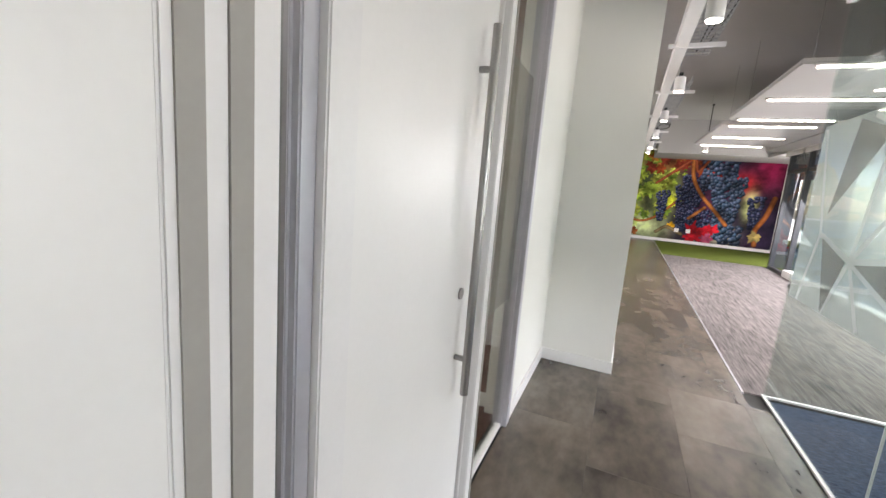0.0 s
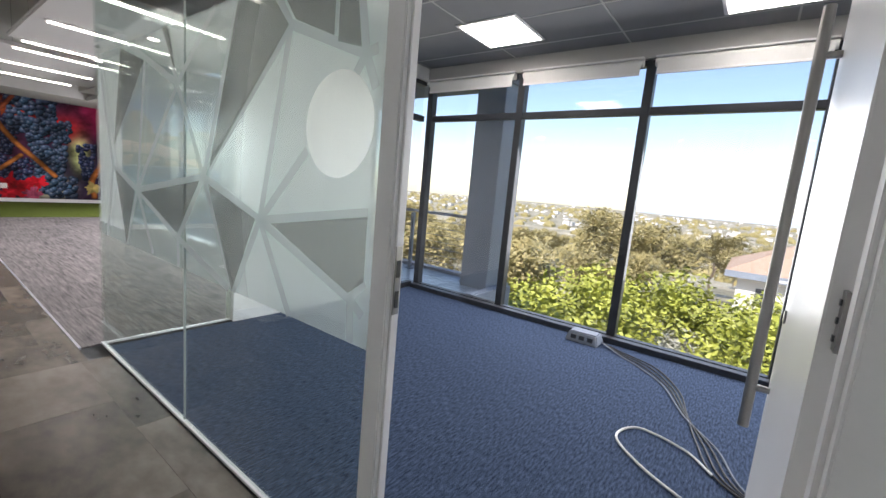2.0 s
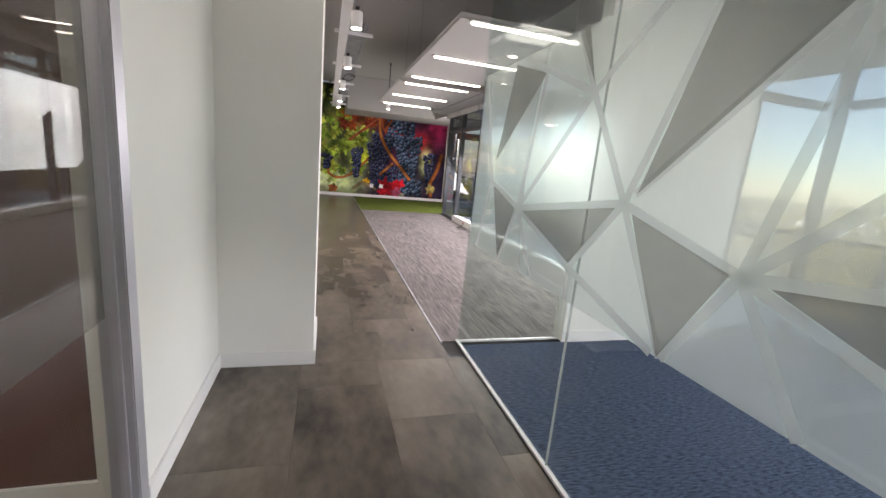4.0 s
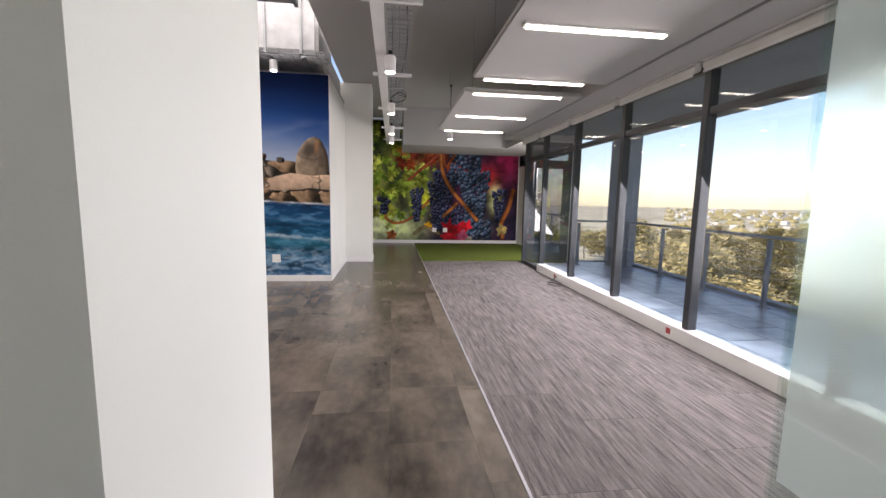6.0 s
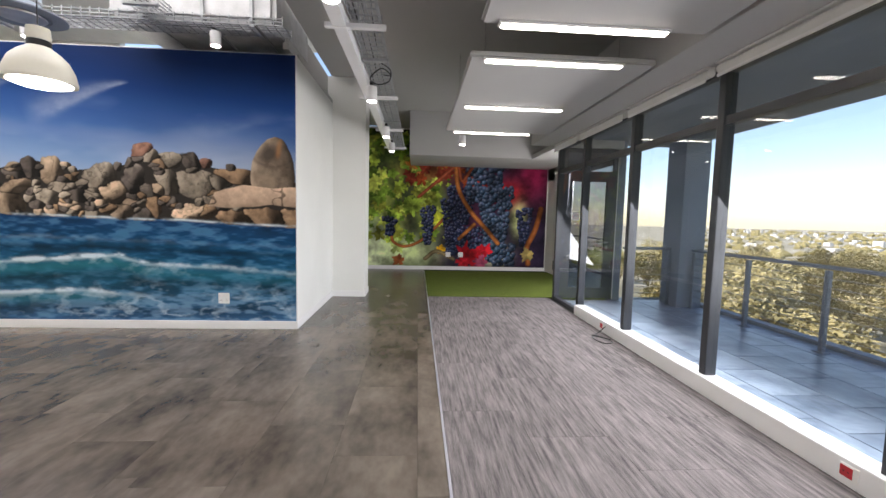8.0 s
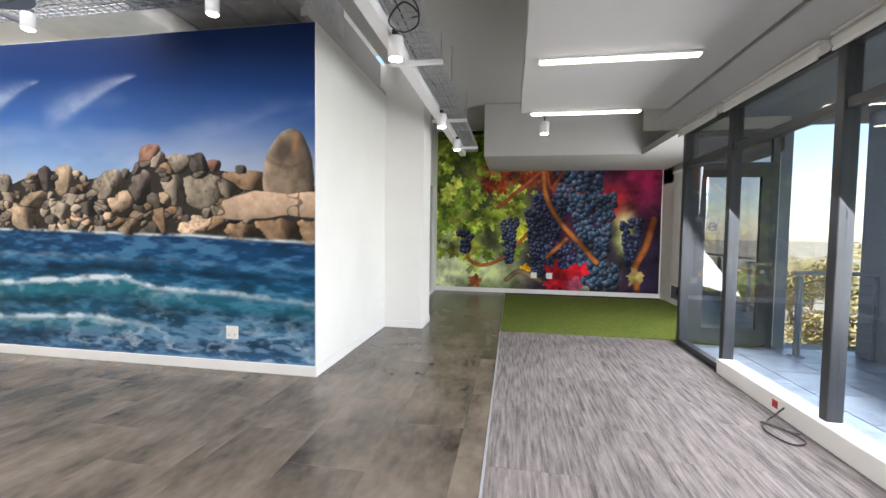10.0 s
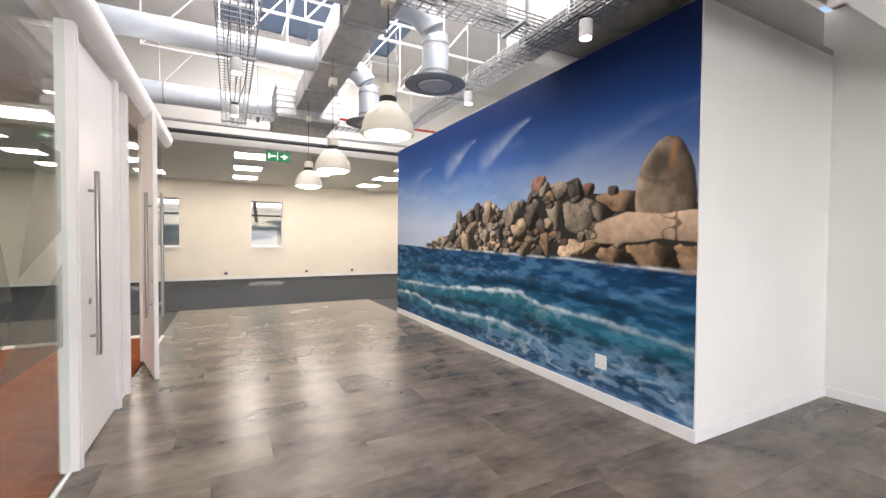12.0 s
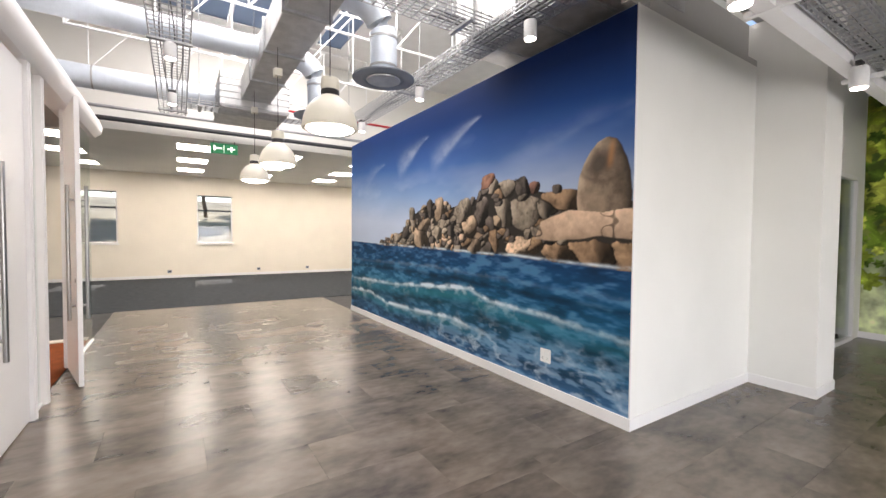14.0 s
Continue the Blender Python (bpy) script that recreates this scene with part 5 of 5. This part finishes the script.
    def bunch(cx, cz, a, b, n, r, tone):
        for k in range(n):
            t, q = rng.uniform(0, 6.283), math.sqrt(rng.rand())
            v = -b + 2 * b * rng.rand()
            half = a * (0.35 + 0.65 * (v + b) / (2 * b)) if b > a else a
            x, z = cx + half * rng.uniform(-1, 1), cz + v
            rr = r * rng.uniform(0.8, 1.15)
            i0, i1 = np.searchsorted(X[0], [x - rr, x + rr])
            j0, j1 = np.searchsorted(Z[:, 0], [z - rr, z + rr])
            if i1 - i0 < 2 or j1 - j0 < 2:
                continue
            dx, dz = (X[j0:j1, i0:i1] - x) / rr, (Z[j0:j1, i0:i1] - z) / rr
            e = dx * dx + dz * dz
            lit = np.clip(0.30 + 0.75 * (-0.35 * dx + 0.55 * dz) + 0.25 * (1 - e), 0.03, 1.3)
            hue = np.asarray(tone) * rng.uniform(0.5, 1.3) * np.array((rng.uniform(0.8, 1.4), 1, 1))
            col = hue * lit[..., None] + 0.10 * np.exp(-((dx + 0.3) ** 2 + (dz - 0.4) ** 2) / 0.06)[..., None]
            sub = img[j0:j1, i0:i1]
            sub += np.clip((1 - e) * 5, 0, 1)[..., None] * (col - sub)
    navy, steel = (0.035, 0.05, 0.12), (0.05, 0.09, 0.16)
    vine([(-0.9, 1.0), (-0.86, 0.75), (-0.55, 0.62), (-0.1, 0.8), (0.45, 1.35), (0.6, 1.5)], 0.045)
    vine([(-0.2, 1.95), (0.2, 2.3), (0.6, 2.65), (0.9, 2.9)], 0.05, (0.20, 0.045, 0.02))
    bunch(0.05, 1.2, 0.2, 0.5, 120, 0.05, navy)
    bunch(0.72, 1.15, 0.32, 0.75, 300, 0.05, navy)
    bunch(0.95, 1.75, 0.42, 0.5, 260, 0.052, navy)
    bunch(-0.95, 1.15, 0.2, 0.25, 60, 0.05, navy)
    bunch(1.55, 2.35, 0.45, 0.45, 190, 0.075, steel)
    bunch(1.85, 1.25, 0.5, 1.0, 520, 0.065, steel)
    bunch(2.1, 0.4, 0.3, 0.3, 90, 0.075, steel)
    bunch(2.65, 1.2, 0.22, 0.5, 110, 0.06, navy)
    bunch(1.2, 0.85, 0.3, 0.3, 90, 0.055, navy)
    vine([(0.78, 2.75), (0.85, 2.2), (1.15, 1.65), (1.6, 1.15), (1.95, 0.75)], 0.065, (0.26, 0.085, 0.02))
    vine([(0.85, 2.75), (0.95, 2.4), (1.2, 2.75)], 0.05, (0.22, 0.05, 0.02))
    vine([(0.9, 0.85), (1.15, 1.1), (1.3, 1.25)], 0.055, (0.24, 0.08, 0.02))
    vine([(3.1, 1.7), (2.95, 1.1), (2.75, 0.65), (2.8, 0.2)], 0.08, (0.20, 0.06, 0.015))
    vine([(0.0, 0.3), (0.3, 0.5), (0.75, 0.3)], 0.06, (0.11, 0.08, 0.04))
    for x, z, r in ((1.05, 0.5, 0.30), (1.35, 0.35, 0.36), (1.0, 0.22, 0.22), (1.6, 0.55, 0.22)):
        leaf(x, z, r, (0.42, 0.008, 0.016), rng.uniform(0, 6))
    leaf(1.5, 0.2, 0.26, (0.30, 0.05, 0.10), 1.0)
    leaf(2.75, 0.45, 0.24, (0.20, 0.15, 0.05), 2.0)
    deep = fbm(w, h, 16, 271, 5)
    return img * (0.65 + 2.5 * np.clip((deep - 0.3) * 1.8, 0, 1))[..., None]


mural_sheet("sea_mural", sea_picture(940, 490), -7.785, -1.685, 0.1, 3.295, -0.004, "printed wall mural of blue sea, granite boulders and sky")
mural_sheet("grape_mural", grape_picture(400, 290), -1.62, 3.28, 0.1, 3.7, 5.914, "printed wall mural of dark grapes, vines and autumn leaves")

# ---------- deck outside ----------
deck = structure("pavement_deck", [(2.36, 4.75, -6.0, 2.3, -0.30, -0.045), (4.2, 4.75, 2.3, 2.6, -0.3, -0.045), (3.75, 4.75, -6.98, -6.0, -0.3, -0.045)], GROUT, "slate paved roof deck outside the windows", "deck")
structure("canopy", [(2.36, 4.8, -6.0, 2.6, 2.86, 3.2), (3.76, 4.8, -7.0, -6.0, 2.86, 3.2)], CANOPY, "grey canopy over the deck", "canopy")
structure("deck_column", [(4.28, 4.72, 1.62, 2.12, -0.045, 2.86)], CONC, "blue-grey column at the deck corner", "column", 0.006)
structure("deck_column_south", [(4.28, 4.72, -6.97, -6.52, -0.045, 2.86)], CONC, "blue-grey column beside the meeting room", "column", 0.006)
structure("wall_deck_kerb", [(4.75, 4.9, -7.0, 2.6, -4.0, 0.02), (3.75, 4.75, -7.12, -6.98, -4.0, 0.02), (2.36, 4.75, 2.3, 2.6, -4.0, -0.05)], CONC, "grey outer edge of the deck", "wall")
structure("wall_base", [(3.62, 3.75, -13.7, -6.0, -6.0, 0.0), (3.42, 3.55, 2.2, 6.3, -6.0, 3.9)], CONC, "grey outer wall of the building", "wall")


def railing(place, length, rz, posts):
    r = thing("railing", place, "steel deck railing with horizontal wires", "railing", "deck railings")
    r.rotation_euler = (0, 0, radians(rz))
    bm = bmesh.new()
    tube(bm, [(0, 0, 1.0), (length, 0, 1.0)], 0.024, 12)
    part("handrail", bm, CONC, r, "", True)
    for k in range(posts):
        x = 0.05 + (length - 0.1) * k / (posts - 1)
        boxpart("post", (x - 0.012, x + 0.012, -0.045, 0.005, 0, 0.96), CONC, r, "", 0.003)
        boxpart("post", (x + 0.02, x + 0.044, -0.045, 0.005, 0, 0.96), CONC, r, "", 0.003)
        boxpart("foot_plate", (x - 0.05, x + 0.08, -0.07, 0.04, 0, 0.012), CONC, r)
    for k in range(8):
        bm = bmesh.new()
        tube(bm, [(0, -0.02, 0.1 + 0.11 * k), (length, -0.02, 0.1 + 0.11 * k)], 0.005, 6)
        part("wire", bm, STEEL, r)


railing((4.5, -6.5, -0.033), 8.1, 90, 8)
railing((3.42, 1.88, -0.033), 0.86, 0, 2)

# ---------- land, trees and far city ----------
LEAFA = material("olive_leaf", (0.15, 0.135, 0.045), 0.6, var=0.4, scale=0.8, second=(0.33, 0.27, 0.11))
LEAFB = material("bright_leaf", (0.22, 0.25, 0.03), 0.6, var=0.35, scale=0.8, second=(0.40, 0.42, 0.07))
LEAFC = material("silver_leaf", (0.34, 0.34, 0.28), 0.7, var=0.3, scale=1.5)
BARK = material("grey_bark", (0.16, 0.12, 0.09), 0.9, var=0.3, scale=5)
LAND = material("scrub_ground", (0.16, 0.15, 0.08), 0.95, var=0.4, scale=0.03, second=(0.34, 0.31, 0.24), bscale=0.4)
# distance haze is mixed into the mountain's pale blue base colour
HAZY = material("far_hill_haze_tint", (0.36, 0.42, 0.50), 1.0, var=0.05, scale=0.002)
HOUSEW = material("house_white_wall", (0.72, 0.68, 0.62), 0.8, var=0.06, scale=1)
TILE = material("terracotta_roof", (0.42, 0.29, 0.21), 0.8, var=0.2, scale=3)
CITY = material("far_city_wall", (0.62, 0.60, 0.58), 0.9, var=0.2, scale=0.01)


def land_height(x, y):
    d = math.hypot(max(x - 5, 0), 0.35 * (y + 4)) if x > 5 else 0.35 * abs(y + 4)
    if x < -18:
        return -0.4 + min(6.0, 0.16 * (-18 - x))
    return -5.0 - 0.11 * min(d, 320) - 0.006 * min(max(d - 320, 0), 1500)


xs = [-120, -60, -30, -19, -17.2, 4.0] + [5 * 1.22 ** k for k in range(36)]
xs = [x for x in xs if x < 4700] + [4800]
ys = sorted([0, -4] + [s * 6 * 1.3 ** k - 4 for k in range(26) for s in (1, -1) if 6 * 1.3 ** k < 4800])
bm = bmesh.new()
vv = [[bm.verts.new((x, y, land_height(x, y) if not (-17.3 < x < 4.5) else -5.0)) for y in ys] for x in xs]
for i in range(len(xs) - 1):
    for j in range(len(ys) - 1):
        bm.faces.new((vv[i][j], vv[i + 1][j], vv[i + 1][j + 1], vv[i][j + 1]))
tagged(finish("ground", bm, LAND, None, True), "scrubby hillside falling to a distant plain", "ground", "", "structure")


def tree(name, height, radius, leaves, mat, label, seed, size=0.3):
    r = random.Random(seed)
    t = thing(name, (0, 0, -400), label, "tree")
    bm = bmesh.new()
    n = 8
    pts = [(r.uniform(-0.1, 0.1) * k, r.uniform(-0.1, 0.1) * k, height * 0.6 * k / 4) for k in range(5)]
    tube(bm, smooth_line(pts, 2), 0.16, n)
    ends = []
    for k in range(6):
        a = r.uniform(0, 6.28)
        e = (pts[-1][0] + radius * 0.6 * math.cos(a), pts[-1][1] + radius * 0.6 * math.sin(a), height * r.uniform(0.6, 0.92))
        ends.append(e)
        tube(bm, smooth_line([pts[2 + k % 3], ((pts[3][0] + e[0]) / 2, (pts[3][1] + e[1]) / 2, e[2] - 0.5), e], 3), 0.06, 5)
    part("trunk", bm, BARK, t)
    verts, faces = [], []
    clumps = [(*(Vector(e) + Vector((r.uniform(-1, 1), r.uniform(-1, 1), r.uniform(-0.6, 0.8))) * radius * 0.35),) for e in ends for _ in range(4)]
    for k in range(leaves):
        c = clumps[k % len(clumps)]
        q = Vector((r.gauss(0, 1), r.gauss(0, 1), r.gauss(0, 0.75))).normalized() * radius * 0.38 * r.random() ** 0.4
        p = Vector(c) + q
        u = Vector((r.uniform(-1, 1), r.uniform(-1, 1), r.uniform(-0.6, 0.6))).normalized()
        w = u.orthogonal().normalized()
        s = size * r.uniform(0.6, 1.3)
        b = len(verts)
        verts += [tuple(p - u * s), tuple(p + w * s * 0.45), tuple(p + u * s), tuple(p - w * s * 0.45)]
        faces.append((b, b + 1, b + 2, b + 3))
    me = bpy.data.meshes.new("crown")
    me.from_pydata(verts, [], faces)
    me.materials.append(mat)
    new("crown", me).parent = t
    return t


kinds = [tree("gum_tree", 9, 4.2, 8500, LEAFA, "tall olive gum tree with an open crown", 3, 0.19), tree("green_tree", 6, 3.6, 10000, LEAFB, "round bright green tree in sunlight", 4, 0.15),
         tree("gum_tree", 7.5, 3.6, 8000, LEAFA, "brownish gum tree on the slope", 5, 0.18), tree("silver_bush", 3.4, 2.4, 7000, LEAFC, "pale silvery flowering bush below the windows", 6, 0.09)]
rt = random.Random(12)


def plant(k, x, y, s=1.0, lift=0.0):
    m = Matrix.LocRotScale((x, y, land_height(x, y) - 0.1 + lift), Euler((0, 0, rt.uniform(0, 6.28))), None)
    c = copy_thing(kinds[k], m)
    c.scale = (s, s, s)


for x, y, s in ((14, -6.5, 0.8), (13.5, -9.0, 0.75)):
    plant(3, x, y, s, 0.6)
for x, y, s in ((11.5, -5.5, 0.72), (14, -11.5, 0.72), (12, -16.5, 0.8), (12.5, -21, 0.85), (13, -1.5, 0.7), (12, 3.5, 0.72), (16, -7, 0.75), (17, -16, 0.75), (18, 0, 0.75), (13.5, 8.5, 0.75), (17, 6, 0.78), (14, 13, 0.8), (22, -11.5, 0.7), (16, 19, 0.8), (10.5, -25, 0.85)):
    plant(1 if y < -3 else rt.choice((0, 2)), x, y, s if y < -3 else 0.62)
for k in range(46):
    x, y = rt.uniform(24, 60), rt.uniform(-60, 75)
    if -30 < y < -4:
        continue
    plant(rt.choice((0, 2, 1, 2)), x, y, rt.uniform(0.6, 0.85))
for k in range(100):
    x = rt.uniform(60, 190)
    plant(rt.choice((0, 2)), x, rt.uniform(-1.1 * x, 1.3 * x), rt.uniform(0.75, 1.3))
for k in range(6):
    plant(1, -30 - 3 * k, -16 + 5 * k, 0.9)
for t in kinds:
    for o in t.children_recursive:
        bpy.data.objects.remove(o)
    bpy.data.objects.remove(t)

# neighbouring house
hs = thing("house", (50, -17.5, -9.6), "white house with a terracotta hipped roof among the trees", "house")
boxpart("wall", (-6, 6, -8, 8, -2, 6.2), HOUSEW, hs)
bm = bmesh.new()
b4 = [bm.verts.new(p) for p in ((-7, -9, 6.2), (7, -9, 6.2), (7, 9, 6.2), (-7, 9, 6.2))]
r2 = [bm.verts.new((0, -3.5, 9.0)), bm.verts.new((0, 3.5, 9.0))]
for f in ((b4[0], b4[1], r2[0]), (b4[1], b4[2], r2[1], r2[0]), (b4[2], b4[3], r2[1]), (b4[3], b4[0], r2[0], r2[1]), tuple(b4[::-1])):
    bm.faces.new(f)
part("roof", bm, TILE, hs, "terracotta hipped roof")
boxpart("fascia", (-7.1, -6.95, -9, 9, 5.7, 6.25), CONC, hs, "grey fascia board")
for y in (-6, -3, 0, 3, 6):
    for z in (0.6, 3.4):
        wd = boxpart("window", (-6.06, -5.98, y - 0.6, y + 0.6, z, z + 1.5), DARK, hs)
        boxpart("frame", (-6.1, -6.05, y - 0.7, y + 0.7, z - 0.12, z), HOUSEW, wd)
for k in range(7):
    boxpart("sign_bar", (-6.1, -6.05, -1 + 0.75 * k, -0.5 + 0.75 * k, 5.1, 5.5), CONC, hs)
s = thing("street_lamp", (38, -13.5, -8.6), "slender curved street lamp on the slope", "street lamp")
bm = bmesh.new()
tube(bm, smooth_line([(0, 0, -1), (0, 0, 4), (0, 0.2, 5.2), (0, 0.9, 5.5)], 6), 0.07, 8)
part("pole", bm, HOUSEW, s, "", True)
boxpart("lamp_head", (-0.12, 0.12, 0.9, 1.6, 5.42, 5.55), HOUSEW, s)

# far city, woods and hills
rc = random.Random(2)
bm = bmesh.new()
for k in range(900):
    x = rc.uniform(600, 3600)
    y = rc.uniform(-1.2 * x, 1.4 * x)
    z = land_height(x, y)
    a, b, c = rc.uniform(5, 16), rc.uniform(5, 20), rc.uniform(3, 8) * (1 if rc.random() < 0.95 else 2.2)
    box(bm, x, x + a, y, y + b, z - 1, z + c)
tagged(finish("far_city", bm, CITY), "pale buildings of a distant city on the plain", "city", "", "stuff")
bm = bmesh.new()
for k in range(1500):
    x = rc.uniform(190, 2600)
    y = rc.uniform(-1.2 * x, 1.4 * x)
    z = land_height(x, y)
    r = rc.uniform(3, 9) * (1 + x / 2500)
    top = bm.verts.new((x, y, z + r))
    ring = [bm.verts.new((x + r * rc.uniform(0.7, 1.2) * math.cos(a * 1.047), y + r * rc.uniform(0.7, 1.2) * math.sin(a * 1.047), z + r * rc.uniform(0.2, 0.6))) for a in range(6)]
    low = [bm.verts.new((q.co.x, q.co.y, z - 2)) for q in ring]
    for a in range(6):
        bm.faces.new((ring[a], ring[(a + 1) % 6], top))
        bm.faces.new((low[a], low[(a + 1) % 6], ring[(a + 1) % 6], ring[a]))
tagged(finish("far_woods", bm, LEAFA), "scattered far woods on the plain", "woods", "", "stuff")
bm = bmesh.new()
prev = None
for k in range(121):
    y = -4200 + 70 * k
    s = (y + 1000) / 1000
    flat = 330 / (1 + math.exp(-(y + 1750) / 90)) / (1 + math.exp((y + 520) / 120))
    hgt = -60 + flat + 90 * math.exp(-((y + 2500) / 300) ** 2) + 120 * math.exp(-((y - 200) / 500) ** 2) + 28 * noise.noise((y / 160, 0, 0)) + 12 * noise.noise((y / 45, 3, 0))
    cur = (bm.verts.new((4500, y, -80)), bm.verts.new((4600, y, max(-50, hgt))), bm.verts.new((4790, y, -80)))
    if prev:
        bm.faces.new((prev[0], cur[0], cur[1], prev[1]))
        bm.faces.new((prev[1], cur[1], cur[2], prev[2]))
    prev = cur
tagged(finish("backdrop_mountain", bm, HAZY, None, True), "flat-topped mountain on the horizon, haze put into its colour", "mountain", "", "structure")

# ---------- floor pieces ----------
def chip(w, l, h=0.012, edge=0.001):
    """A thin rectangular piece with eased top edges, its top at z = 0."""
    me = bpy.data.meshes.new("piece")
    a, b = w / 2, l / 2
    co = [(sx * a, sy * b, -h) for sx, sy in ((-1, -1), (1, -1), (1, 1), (-1, 1))] + [(sx * a, sy * b, -edge) for sx, sy in ((-1, -1), (1, -1), (1, 1), (-1, 1))] + [(sx * (a - edge), sy * (b - edge), 0) for sx, sy in ((-1, -1), (1, -1), (1, 1), (-1, 1))]
    fs = [(8, 9, 10, 11)] + [(i, (i + 1) % 4, 4 + (i + 1) % 4, 4 + i) for i in range(4)] + [(4 + i, 4 + (i + 1) % 4, 8 + (i + 1) % 4, 8 + i) for i in range(4)]
    me.from_pydata(co, [], fs)
    return me


def pieces(name, parent, areas, w, l, mat, z=0.0, gap=0.0005, stagger=True):
    shared = {}
    for x0, x1, y0, y1 in areas:
        col = 0
        x = x0
        while x < x1 - 0.02:
            ww = min(w, x1 - x)
            off = (l * (0.37 * col % 1.0)) if stagger else 0
            y = y0 - off
            while y < y1 - 0.02:
                a, b = max(y, y0), min(y + l, y1)
                if b - a > 0.03:
                    key = (round(ww, 3), round(b - a, 3))
                    if key not in shared:
                        shared[key] = chip(ww - gap, b - a - gap)
                        shared[key].materials.append(mat)
                    o = new(name, shared[key])
                    o.parent = parent
                    o.location = (x + ww / 2, (a + b) / 2, z)
                y += l
            x += w
            col += 1


pieces("plank", floor, [(-1.68, -0.012, -4.0, 5.9), (-9.8, -1.68, -4.0, 0.0), (-1.55, 0.11, -13.4, -6.46), (-0.98, -0.012, -6.46, -5.96), (-1.68, -0.012, -5.96, -4.0)], 0.5, 1.0, VINYL)
pieces("carpet_tile", carpet, [(0.005, 2.2, -6.18, 2.2)], 0.55, 1.0, CARPET, 0.0, 0.0008)
pieces("slate_tile", deck, [(2.37, 4.74, -5.98, 2.28), (3.77, 4.74, -6.97, -5.98)], 0.5, 0.62, SLATE, -0.033, 0.012)
